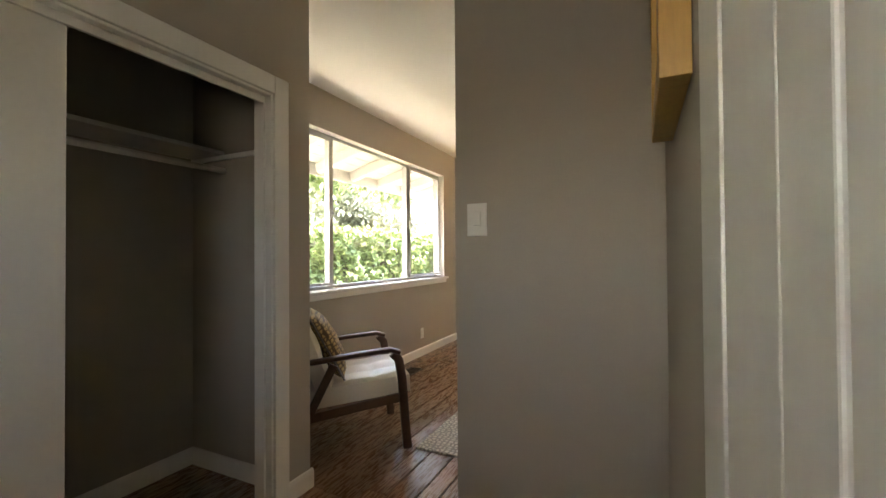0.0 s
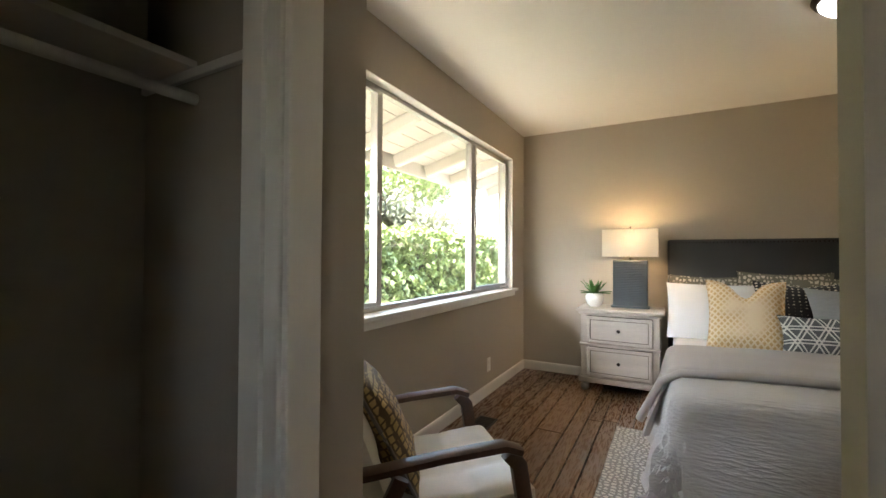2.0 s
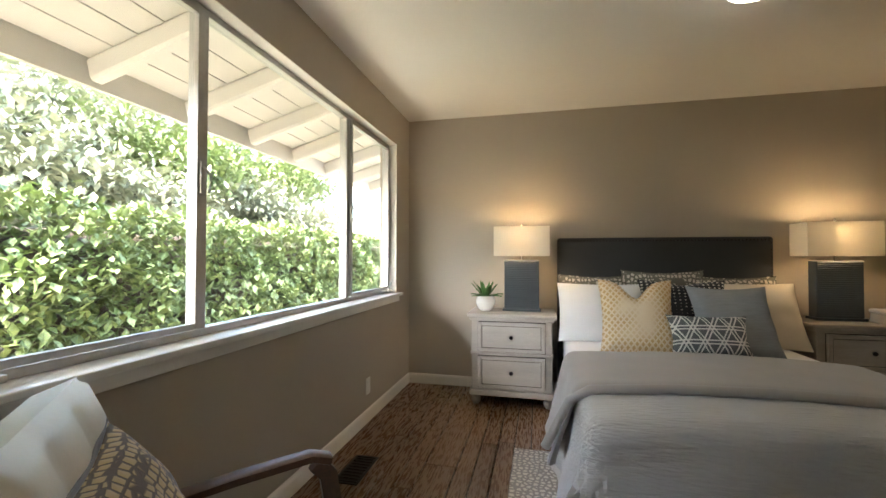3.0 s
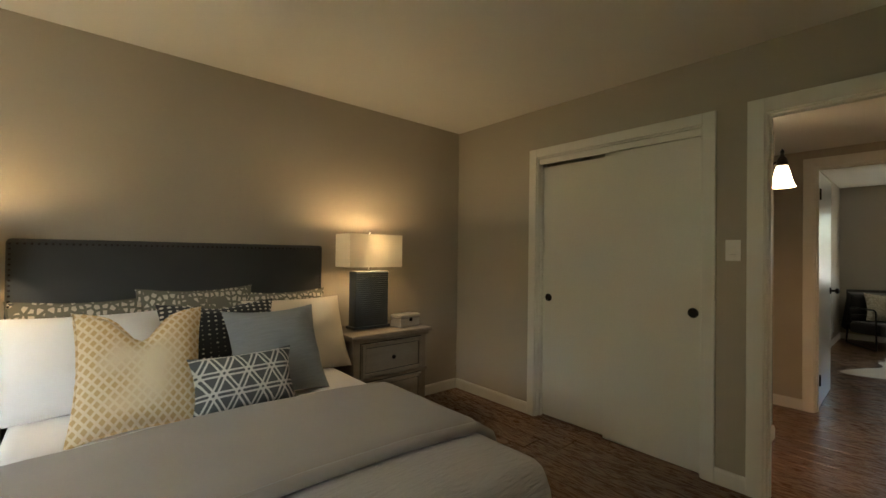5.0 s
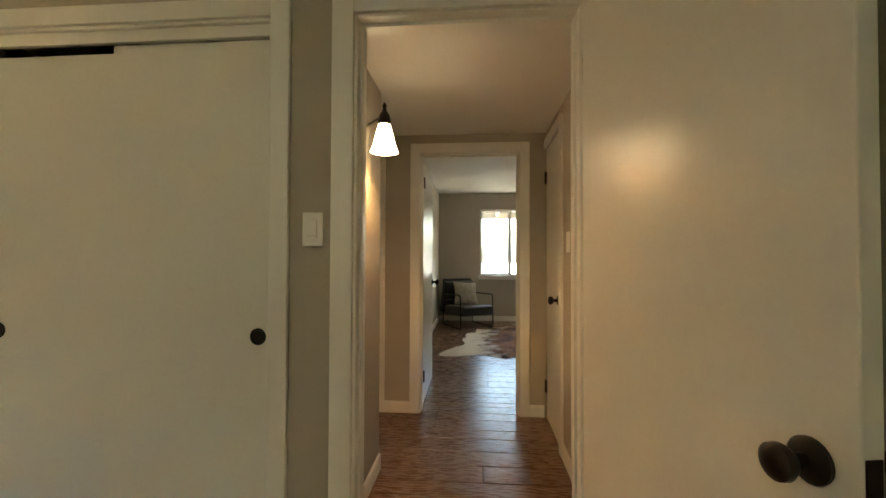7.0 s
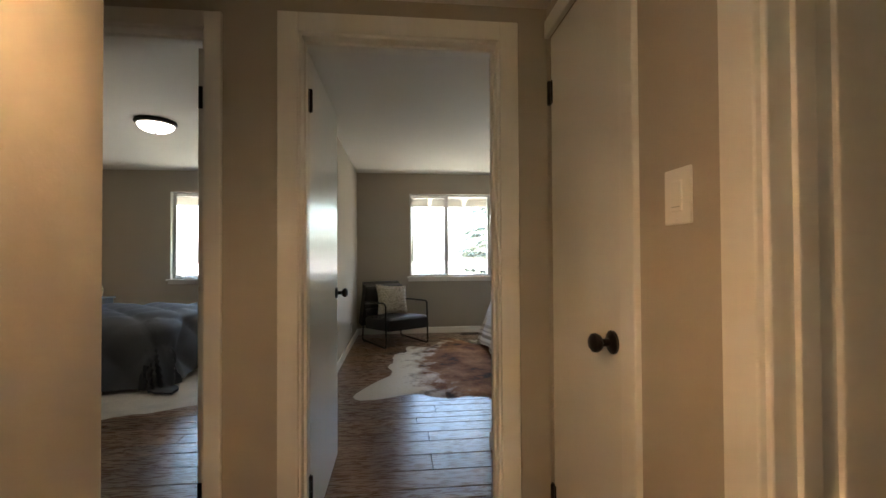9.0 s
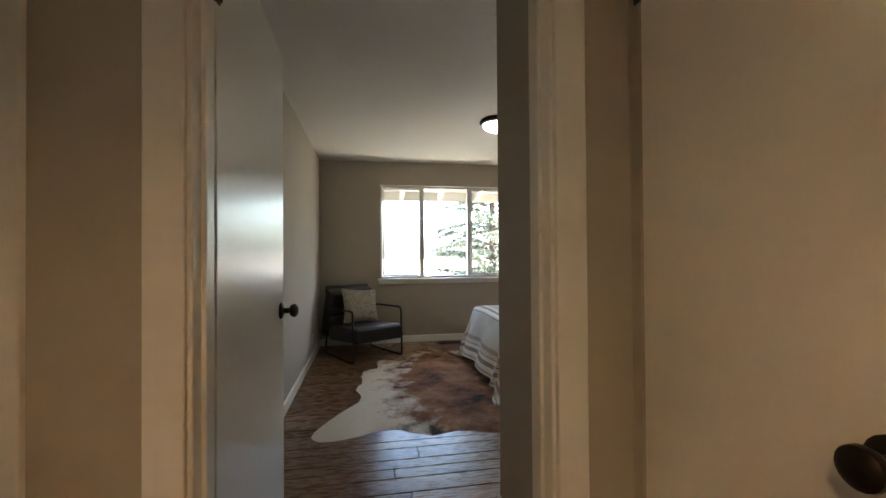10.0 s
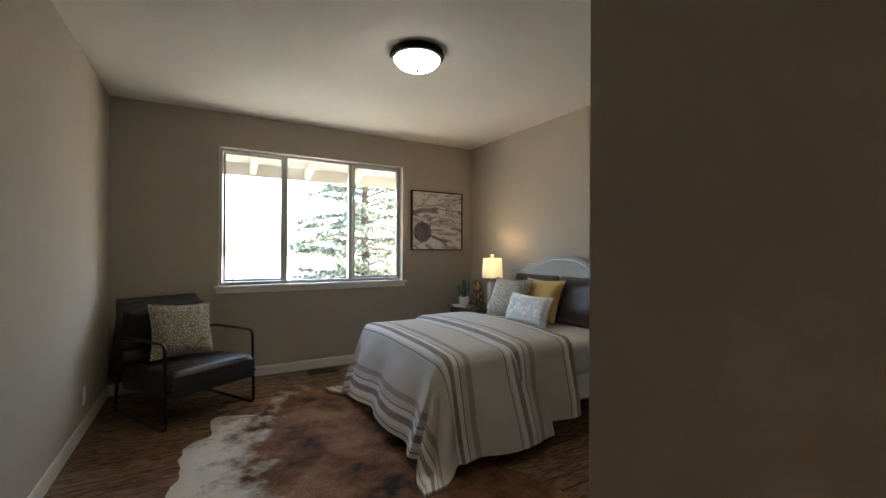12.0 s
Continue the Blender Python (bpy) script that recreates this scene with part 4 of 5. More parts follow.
for sx in (-1, 1):
    for yy in (3.5, 5.2):
        part("leg", boxed(sx * 0.66 - 0.025, sx * 0.66 + 0.025, yy - 0.025, yy + 0.025, 0.012, 0.12, 0.004), DARKOAK, bed, smooth=False)
dv = thing("duvet", pose(0, 0, 0), "grey textured cotton duvet folded back on the bed", "bedding")
part("cover", drape_mesh(-0.79, 0.79, 3.33, 5.3, 0.535, 0.50, 4.36, seed=2, wrinkle=0.020, flare=0.20, r=0.08), DUVET, dv, "crinkled grey duvet cover")
part("turned_back_edge", drape_mesh(-0.81, 0.81, 3.68, 5.3, 0.566, 0.36, 4.40, seed=5, wrinkle=0.012, flare=0.30, sides="lr", r=0.07), FOLD, dv, "smooth grey folded-back band")
roll = bmesh.new()
tube(roll, [(-0.93, 3.70, 0.27), (-0.86, 3.69, 0.42), (-0.82, 3.685, 0.50), (-0.73, 3.68, 0.558), (-0.4, 3.68, 0.585), (0, 3.68, 0.594), (0.4, 3.68, 0.585), (0.73, 3.68, 0.558), (0.82, 3.685, 0.50), (0.86, 3.69, 0.42), (0.93, 3.70, 0.27)], 0.022, 12)
part("fold_roll", roll, FOLD, dv)

IKAT = patterned("ikat_linen", (0.14, 0.13, 0.10), (0.56, 0.50, 0.41), 34, edge=0.16, stretch=(1, 0.6, 0.8), rand=0.6)
DOTS = patterned("black_dotted", (0.60, 0.55, 0.47), (0.022, 0.022, 0.024), 30, feature="F1", edge=0.24, rand=0.1, stretch=(1, 0.1, 1.4))
GOLD = patterned("mustard_velvet", (0.78, 0.64, 0.44), (0.60, 0.40, 0.18), 40, edge=0.15, rand=0.0, turn=45, stretch=(1, 0.1, 0.8))
GREYW = material("grey_weave", (0.27, 0.29, 0.30), 0.9, vary=0.14, scale=30, fine=160, bump=0.4, stretch=(0.3, 1, 3))
LATT = lattice_print("lattice_print", (0.10, 0.105, 0.11), (0.62, 0.60, 0.56))
CREAM = material("cream_cotton", (0.70, 0.62, 0.50), 0.9, vary=0.04, fine=200)
for k, (px, sd) in enumerate(((-0.50, 1), (0.0, 2), (0.50, 3))):
    pillow("sham_pillow", pose(px, 5.20 - (0.02 if k == 1 else 0), 0.53, -12), 0.60, 0.50 if k != 1 else 0.54, 0.13, IKAT, "ikat patterned linen sham against the headboard", IKAT, seed=sd)
pillow("sleeping_pillow", pose(-0.47, 4.96, 0.525, -26), 0.68, 0.48, 0.18, WHITE_SHEET, "plump white cotton pillow", seed=5, pinch=0.05)
pillow("sleeping_pillow", pose(0.53, 4.96, 0.525, -26), 0.64, 0.50, 0.18, CREAM, "plump cream cotton pillow", seed=6, pinch=0.05)
pillow("throw_pillow", pose(0.05, 4.84, 0.53, -20), 0.58, 0.50, 0.13, DOTS, "black throw pillow with pale dots", seed=7, chop=0.02)
pillow("throw_pillow", pose(-0.33, 4.54, 0.53, -24, 0, -3), 0.46, 0.52, 0.17, GOLD, "mustard lattice velvet throw pillow with chopped top", GOLD, chop=0.12, seed=8)
pillow("throw_pillow", pose(0.28, 4.60, 0.53, -26, 0, 5), 0.50, 0.49, 0.15, GREYW, "blue-grey woven throw pillow", seed=9)
pillow("lumbar_pillow", pose(0.06, 4.46, 0.555, -24, 0, 2), 0.46, 0.27, 0.13, LATT, "charcoal lattice print lumbar pillow", seed=10)

# ---- rug and armchair by the window ----
RUGM = patterned("cream_floral_rug", (0.30, 0.275, 0.24), (0.70, 0.66, 0.58), 34, edge=0.16, bump=0.5, rand=0.7)
rg = thing("area_rug", pose(-0.1, 3.34, 0), "cream wool rug with grey floral pattern", "rug")
bm = bmesh.new()
box(bm, -1.0, 1.0, -0.89, 0.89, 0, 0.011, 0.004)
part("rug_body", bm, RUGM, rg, smooth=False)
part("binding", tube(bmesh.new(), [(-1, -0.89, 0.006), (1, -0.89, 0.006), (1, 0.89, 0.006), (-1, 0.89, 0.006), (-1, -0.89, 0.006)], 0.006, 6), RUGM, rg)


def smooth_bar(bm, pts, w, t, axis=(0, 1, 0)):
    """A bar of rectangular section, w wide across axis and t thick, through the points."""
    pts, side = [Vector(p) for p in pts], Vector(axis).normalized()
    prev = None
    rings = []
    for i, p in enumerate(pts):
        d = (pts[min(i + 1, len(pts) - 1)] - pts[max(i - 1, 0)]).normalized()
        up = d.cross(side).normalized()
        k = 0.3
        ring = [bm.verts.new(p + side * (a * w / 2) + up * (b * t / 2)) for a, b in ((-1, -1 + k), (-1 + k, -1), (1 - k, -1), (1, -1 + k), (1, 1 - k), (1 - k, 1), (-1 + k, 1), (-1, 1 - k))]
        rings.append(ring)
    for a, b in zip(rings, rings[1:]):
        for q in range(8):
            bm.faces.new((a[q], a[(q + 1) % 8], b[(q + 1) % 8], b[q]))
    bm.faces.new(rings[0][::-1]), bm.faces.new(rings[-1])
    return bm


def cushion_block(w, d, t, nx, ny, puff=0.02, r=0.03):
    """A tufted seat pad: w by d, t thick, with nx by ny quilted fields on its top."""
    bm = bmesh.new()
    bmesh.ops.create_grid(bm, x_segments=28, y_segments=28, size=0.5)
    for v in bm.verts:
        u, vv = v.co.x + 0.5, v.co.y + 0.5
        b = (abs(math.sin(math.pi * u * nx)) * abs(math.sin(math.pi * vv * ny))) ** 0.45 if nx and ny else 1
        e = min(1, min(u, 1 - u, vv, 1 - vv) / 0.06)
        v.co = Vector(((u - 0.5) * w, (vv - 0.5) * d, t - r * (1 - e) ** 2 + puff * (b - 1) * e))
    ext = bmesh.ops.extrude_edge_only(bm, edges=[e for e in bm.edges if e.is_boundary])
    low = [v for v in ext["geom"] if isinstance(v, bmesh.types.BMVert)]
    for v in low:
        v.co.z = 0.0
        v.co.x *= 0.99
        v.co.y *= 0.99
    bmesh.ops.holes_fill(bm, edges=[e for e in bm.edges if e.is_boundary])
    return bm


# faces +x in its own frame
ac = thing("armchair", pose(-1.565, 2.44, 0, 0, 0, 43), "walnut armchair with white tufted leather cushions", "armchair")
W2 = 0.275
for sy in (-1, 1):
    y = sy * W2
    part("front_leg", smooth_bar(bmesh.new(), [(0.30, y, 0), (0.285, y, 0.18), (0.27, y, 0.40), (0.25, y, 0.52), (0.215, y, 0.56)], 0.035, 0.05), WALNUT, ac)
    part("back_leg", smooth_bar(bmesh.new(), [(-0.34, y, 0), (-0.27, y, 0.22), (-0.12, y, 0.52)], 0.03, 0.045), WALNUT, ac)
    part("armrest", smooth_bar(bmesh.new(), [(0.255, y, 0.563), (0.20, y, 0.582), (0.0, y, 0.568), (-0.2, y, 0.546), (-0.40, y, 0.53)], 0.055, 0.026), WALNUT, ac)
    part("side_rail", smooth_bar(bmesh.new(), [(0.29, y * 0.96, 0.30), (0.0, y * 0.96, 0.265), (-0.33, y * 0.96, 0.22)], 0.03, 0.05), WALNUT, ac)
    part("back_post", smooth_bar(bmesh.new(), [(-0.27, y * 0.9, 0.26), (-0.38, y * 0.9, 0.55), (-0.47, y * 0.9, 0.80)], 0.03, 0.04), WALNUT, ac)
for xx, zz in ((0.28, 0.29), (-0.26, 0.235), (-0.45, 0.76)):
    part("cross_rail", smooth_bar(bmesh.new(), [(xx, -W2, zz), (xx, W2, zz)], 0.03, 0.045, (1, 0, 0)), WALNUT, ac)
seat = part("seat_cushion", cushion_block(0.62, 0.50, 0.13, 3, 3), CREAM_LEATHER, ac, "white tufted leather seat")
seat.matrix_local = pose(0.02, 0, 0.295, 0, -5, 0)
back = part("back_cushion", cushion_block(0.56, 0.50, 0.11, 3, 3), CREAM_LEATHER, ac, "white tufted leather back")
back.matrix_local = pose(-0.30, 0, 0.60, 0, 70, 0)
KNIT = patterned("brown_knit", (0.10, 0.065, 0.03), (0.42, 0.29, 0.12), 40, edge=0.10, bump=0.9, rand=0.3)
TAUPE = material("taupe_velvet", (0.13, 0.11, 0.10), 0.8, vary=0.1, sheen=0.3)
pl = pillow("throw_pillow", ac.matrix_basis @ pose(-0.06, -0.02, 0.42, 0, 0, 90) @ pose(0, 0, 0, -28, 0, 0), 0.44, 0.43, 0.14, KNIT, "ochre open-knit throw pillow with taupe back", TAUPE, seed=11)

# ---- entry closet and wall ----
cs = thing("closet_shelf", pose(-2.14, 0.8, 1.67), "white painted closet shelf with hanging rod", "shelf")
part("board", boxed(0, 0.26, -0.995, 0.988, 0, 0.02, 0.002), TRIM, cs, smooth=False)
part("cleat", boxed(0, 0.60, 0.975, 0.989, -0.028, -0.001, 0.003), TRIM, cs, smooth=False)
part("hanging_rod", tube(bmesh.new(), [(0.26, -0.99, -0.085), (0.26, 0.985, -0.085)], 0.015, 14), TRIM, cs, "white hanging rod")
OAKY = material("golden_oak", (0.52, 0.30, 0.075), 0.45, vary=0.15, fine=30, stretch=(6, 6, 0.6))
pf = thing("picture_frame", pose(0.175, 1.25, 1.41), "golden oak picture frame on the entry wall", "picture")
for q, nm in (((-0.048, -0.002, -0.21, -0.165, 0, 0.60), "stile"), ((-0.048, -0.002, 0.165, 0.21, 0, 0.60), "stile"), ((-0.048, -0.002, -0.165, 0.165, 0, 0.045), "rail"), ((-0.048, -0.002, -0.165, 0.165, 0.555, 0.60), "rail")):
    part(nm, boxed(*q, 0.002), OAKY, pf, smooth=False)
part("print", boxed(-0.02, -0.004, -0.165, 0.165, 0.045, 0.555), material("pale_print", (0.62, 0.60, 0.56), 0.6, vary=0.2, scale=5), pf, smooth=False)
# ---- far bedroom ----
STRIPE = striped_cloth("striped_comforter")
GREYLIN = material("grey_linen", (0.42, 0.41, 0.40), 0.9, vary=0.06, fine=160, bump=0.3)
BROWN = material("brown_sateen", (0.045, 0.028, 0.022), 0.55, vary=0.1, sheen=0.2)
YELLOW = material("yellow_velvet", (0.56, 0.36, 0.10), 0.8, vary=0.08, sheen=0.3)
BEIGEP = patterned("beige_dot_weave", (0.30, 0.26, 0.20), (0.56, 0.51, 0.43), 55, edge=0.12, bump=0.6)
BOBBLE = patterned("white_bobble", (0.62, 0.60, 0.57), (0.82, 0.80, 0.77), 26, feature="DISTANCE_TO_EDGE", edge=0.05, bump=0.8, rand=0.2)

bed = thing("bed", pose(0, 0, 0), "bed with grey scalloped nailhead headboard", "bed")
hb = bmesh.new()
prof = []
for k in range(49):
    u = k / 24 - 1
    z = 1.02 + 0.13 * math.exp(-(u / 0.45) ** 4) + 0.05 * math.exp(-((abs(u) - 0.66) / 0.14) ** 2) - 0.03 * math.exp(-((abs(u) - 0.5) / 0.05) ** 2)
    prof.append((7.2 + u * 0.70, z))
front = [hb.verts.new((x, -0.115, z)) for x, z in prof] + [hb.verts.new((7.9, -0.115, 0.1)), hb.verts.new((6.5, -0.115, 0.1))]
f = hb.faces.new(front)
ex = bmesh.ops.extrude_face_region(hb, geom=[f])
for v in ex["geom"]:
    if isinstance(v, bmesh.types.BMVert):
        v.co.y = -0.195
part("headboard", hb, GREYLIN, bed, "grey scalloped upholstered headboard", smooth=False)
nb = bmesh.new()
qy = Vector((0, 1, 0)).to_track_quat("Z", "Y").to_matrix().to_4x4()
for x, z in prof[1:-1]:
    for dx in (0, 0.0146):
        lathe(nb, [(0.007, 0), (0.005, 0.003), (0.001, 0.004)], 6, (x + dx, -0.116, z - 0.035), qy)
part("nailhead_trim", nb, CHROME, bed, "row of nickel nailheads")
part("box_spring", boxed(6.56, 7.84, -0.11, 1.39, 0.15, 0.33, 0.03, 3), WHITE_SHEET, bed)
part("mattress", boxed(6.54, 7.86, -0.11, 1.41, 0.332, 0.57, 0.06, 4), WHITE_SHEET, bed, "mattress in white quilted sheet")
for sx in (6.62, 7.78):
    for yy in (0.0, 1.30):
        part("leg", boxed(sx - 0.025, sx + 0.025, yy - 0.025, yy + 0.025, 0.012, 0.15, 0.004), DARKOAK, bed, smooth=False)
# the comforter's foot lies towards +y: it is draped in a frame turned half round
cf = thing("comforter", pose(7.2, 0.665, 0, 0, 0, 180), "oatmeal striped comforter hanging to the floor", "bedding")
part("cover", drape_mesh(-0.68, 0.68, -0.84, 0.9, 0.585, 0.50, -0.10, seed=12, wrinkle=0.020, flare=0.30, r=0.07), STRIPE, cf, "striped comforter")
part("turned_back_edge", drape_mesh(-0.70, 0.70, -0.36, 0.9, 0.612, 0.46, 0.16, seed=14, wrinkle=0.014, flare=0.16, sides="lr", r=0.07), STRIPE, cf, "folded-back band of the comforter")
pillow("sleeping_pillow", pose(6.92, -0.02, 0.58, 16, 0, 0), 0.64, 0.42, 0.15, BROWN, "dark brown sateen pillow", seed=21, pinch=0.05)
pillow("sleeping_pillow", pose(7.52, -0.02, 0.58, 16, 0, 0), 0.64, 0.42, 0.15, BROWN, "dark brown sateen pillow", seed=22, pinch=0.05)
pillow("throw_pillow", pose(7.28, 0.13, 0.585, 20, 0, 0), 0.46, 0.38, 0.14, YELLOW, "mustard yellow velvet throw pillow", YELLOW, seed=23)
pillow("throw_pillow", pose(7.50, 0.30, 0.59, 24, 0, 12), 0.42, 0.38, 0.14, BEIGEP, "beige patterned throw pillow", BEIGEP, seed=24)
pillow("lumbar_pillow", pose(7.12, 0.40, 0.595, 22, 0, 0), 0.50, 0.26, 0.13, BOBBLE, "white bobble-knit lumbar pillow", seed=25)

ns = thing("nightstand", pose(8.22, 0.06, 0), "dark wood nightstand beside the bed", "nightstand")
part("top", boxed(-0.27, 0.27, -0.22, 0.24, 0.575, 0.60, 0.004), DARKOAK, ns, smooth=False)
part("body", boxed(-0.25, 0.25, -0.21, 0.21, 0.12, 0.574, 0.004), DARKOAK, ns, smooth=False)
for z0 in (0.15, 0.36):
    dr = part("drawer", boxed(-0.235, 0.235, 0.211, 0.225, z0, z0 + 0.195, 0.004), DARKOAK, ns, smooth=False)
    part("knob", lathe(bmesh.new(), [(0.008, 0), (0.006, 0.01), (0.014, 0.018), (0.002, 0.026)], 14, (0, 0.225, z0 + 0.1), qy), BRASS, dr)
for sx in (-1, 1):
    for sy in (-1, 1):
        part("leg", boxed(sx * 0.22 - 0.02, sx * 0.22 + 0.02, sy * 0.18 - 0.02, sy * 0.18 + 0.02, 0, 0.12, 0.003), DARKOAK, ns, smooth=False)


def drum_lamp(m, label):
    l = thing("table_lamp", m, label, "lamp")
    part("base", lathe(bmesh.new(), [(0.055, 0), (0.058, 0.01), (0.052, 0.02), (0.054, 0.25), (0.045, 0.275), (0.02, 0.285), (0.014, 0.31)], 28), material("carved_plaster", (0.70, 0.67, 0.60), 0.8, vary=0.25, scale=40, fine=60, bump=0.9, dist=0.01), l, "carved white ceramic base")
    part("shade", lathe(bmesh.new(), [(0.108, 0.315), (0.096, 0.515), (0.0945, 0.515), (0.1065, 0.315)], 36), SHADE, l, "white linen drum shade")
    part("bulb_glass", lathe(bmesh.new(), [(0.012, 0.36), (0.026, 0.40), (0.028, 0.42), (0.002, 0.45)], 16), bpy.data.materials["bulb_glow"], l)
    fin = bmesh.new()
    tube(fin, [(0, 0, 0.31), (0, 0, 0.535)], 0.004, 6)
    for a in range(6):
        tube(fin, [(0, 0, 0.53), (0.018 * math.cos(a), 0.018 * math.sin(a), 0.552)], 0.003, 5)
    part("finial", fin, BRASS, l, "brass leaf finial")
    return l


drum_lamp(pose(8.0, 0.05, 0.60), "white drum-shaded lamp with carved base, lit")
va = thing("vase", pose(8.15, 0.13, 0.60), "tall dark and gold ribbed vase", "vase")
part("body", lathe(bmesh.new(), [(0.038, 0), (0.050, 0.03), (0.058, 0.10), (0.052, 0.18), (0.042, 0.24), (0.044, 0.285), (0.040, 0.285), (0.036, 0.23)], 28), patterned("gold_ribs", (0.045, 0.03, 0.02), (0.42, 0.26, 0.10), 30, edge=0.14, stretch=(1, 1, 0.4), rough=0.4), va)
bk = thing("book", pose(8.22, 0.26, 0.60, 0, 0, 12), "thin hardback book lying on the nightstand", "book")
part("cover", boxed(-0.10, 0.10, -0.07, 0.07, 0, 0.004, 0.001, 1), DARKOAK, bk, smooth=False)
part("pages", boxed(-0.096, 0.096, -0.066, 0.066, 0.004, 0.020), CREAM, bk, smooth=False)
part("front_cover", boxed(-0.10, 0.10, -0.07, 0.07, 0.020, 0.024, 0.001, 1), YELLOW, bk, smooth=False)
ca = thing("cactus", pose(8.20, 0.27, 0.624), "small green cactus in a white ribbed pot", "plant")
part("pot", lathe(bmesh.new(), [(0.044, 0), (0.052, 0.01), (0.054, 0.085), (0.048, 0.088), (0.044, 0.075), (0.001, 0.074)], 24), PORCELAIN, ca)
CACT = material("cactus_green", (0.045, 0.11, 0.04), 0.7, vary=0.3, scale=40, fine=90, bump=0.6, dist=0.006)
part("stem", lathe(bmesh.new(), [(0.020, 0.07), (0.026, 0.12), (0.026, 0.20), (0.020, 0.245), (0.008, 0.262), (0.001, 0.264)], 12), CACT, ca)
for a, z in ((1.0, 0.13), (4.0, 0.16), (2.6, 0.11)):
    dx, dy = math.cos(a), math.sin(a)
    part("arm", tube(bmesh.new(), [(0.02 * dx, 0.02 * dy, z), (0.045 * dx, 0.045 * dy, z), (0.055 * dx, 0.055 * dy, z + 0.02), (0.055 * dx, 0.055 * dy, z + 0.075)], 0.013, 8, 0.009), CACT, ca)


def art_material():
    """Abstract canvas: grey and taupe washes in flowing bands."""
    m = bpy.data.materials.new("abstract_canvas")
    m.use_nodes = True
    t = m.node_tree
    b = t.nodes["Principled BSDF"]
    b.inputs["Roughness"].default_value = 0.7
    co, mp = t.nodes.new("ShaderNodeTexCoord"), t.nodes.new("ShaderNodeMapping")
    mp.inputs["Scale"].default_value = (1, 1.1, 4.2)
    nz = t.nodes.new("ShaderNodeTexNoise")
    nz.inputs["Scale"].default_value, nz.inputs["Detail"].default_value, nz.inputs["Distortion"].default_value = 2.6, 3, 0.8
    ramp = t.nodes.new("ShaderNodeValToRGB")
    ramp.color_ramp.interpolation = "EASE"
    el = ramp.color_ramp.elements
    el[0].position, el[0].color = 0.30, (0.16, 0.14, 0.17, 1)
    el[1].position, el[1].color = 0.40, (0.36, 0.34, 0.36, 1)
    for p, c in ((0.44, (0.70, 0.68, 0.65, 1)), (0.52, (0.72, 0.70, 0.67, 1)), (0.535, (0.12, 0.10, 0.11, 1)), (0.55, (0.66, 0.64, 0.61, 1)), (0.60, (0.36, 0.31, 0.28, 1)), (0.66, (0.70, 0.68, 0.66, 1))):
        e = el.new(p)
        e.color = c
    t.links.new(co.outputs["Object"], mp.inputs[0]), t.links.new(mp.outputs[0], nz.inputs["Vector"])
    t.links.new(nz.outputs[0], ramp.inputs[0]), t.links.new(ramp.outputs[0], b.inputs["Base Color"])
    return m


pt = thing("painting", pose(8.81, 0.262, 1.195), "abstract grey painting in a thin black frame", "painting")
part("canvas", boxed(-0.026, -0.003, -0.325, 0.325, 0.012, 0.673), art_material(), pt, smooth=False)
for q, nm in (((-0.034, -0.001, -0.34, -0.326, 0, 0.685), "stile"), ((-0.034, -0.001, 0.326, 0.34, 0, 0.685), "stile"), ((-0.034, -0.001, -0.326, 0.326, 0, 0.011), "rail"), ((-0.034, -0.001, -0.326, 0.326, 0.674, 0.685), "rail")):
    part(nm, boxed(*q, 0.001), IRON, pt, smooth=False)
INK = material("violet_wash", (0.15, 0.12, 0.14), 0.7, vary=0.5, scale=14, bump=0)
part("wash", lathe(bmesh.new(), [(0.115, 0), (0.115, 0.0015), (0.002, 0.0018)], 32, (-0.0258, 0.20, 0.21), Vector((-1, 0, 0)).to_track_quat("Z", "Y").to_matrix().to_4x4()), INK, pt, "dark round wash")
for y0, z0, y1, z1 in ((0.10, 0.40, 0.26, 0.385), (-0.04, 0.36, -0.02, 0.27), (0.09, 0.40, 0.10, 0.27), (-0.31, 0.47, 0.05, 0.50)):
    part("stroke", tube(bmesh.new(), [(-0.0265, y0, z0), (-0.0265, (y0 + y1) / 2, (z0 + z1) / 2 - 0.015), (-0.0265, y1, z1)], 0.004, 6), INK, pt)

# sling chair in its own frame: faces -y
ch = thing("lounge_chair", pose(8.215, 2.75, 0, 0, 0, -60), "black channelled leather chair with black tube frame", "armchair")


def bent(pts, r, n=5):
    """Rounds the corners of a line of points."""
    out = [Vector(pts[0])]
    for a, b, c in zip(pts, pts[1:], pts[2:]):
        a, b, c = Vector(a), Vector(b), Vector(c)
        p, q = b + (a - b).normalized() * r, b + (c - b).normalized() * r
        for k in range(n + 1):
            f = k / n
            out.append(p * (1 - f) ** 2 + b * 2 * f * (1 - f) + q * f * f)
    return out + [Vector(pts[-1])]


for sx in (-1, 1):
    x = sx * 0.315
    part("side_frame", tube(bmesh.new(), bent([(x * 0.97, 0.36, 0.52), (x, 0.18, 0.56), (x, -0.34, 0.575), (x, -0.36, 0.012), (x * 0.98, 0.36, 0.012), (x * 0.96, 0.32, 0.30)], 0.05), 0.011, 8), IRON, ch)
part("cross_bar", tube(bmesh.new(), [(-0.33, -0.355, 0.26), (0.33, -0.355, 0.26)], 0.010, 8), IRON, ch)
part("cross_bar", tube(bmesh.new(), [(-0.32, 0.33, 0.27), (0.32, 0.33, 0.27)], 0.010, 8), IRON, ch)
sc = part("seat", cushion_block(0.585, 0.70, 0.165, 0, 0, 0, 0.035), LEATHER, ch, "black leather seat with channels")
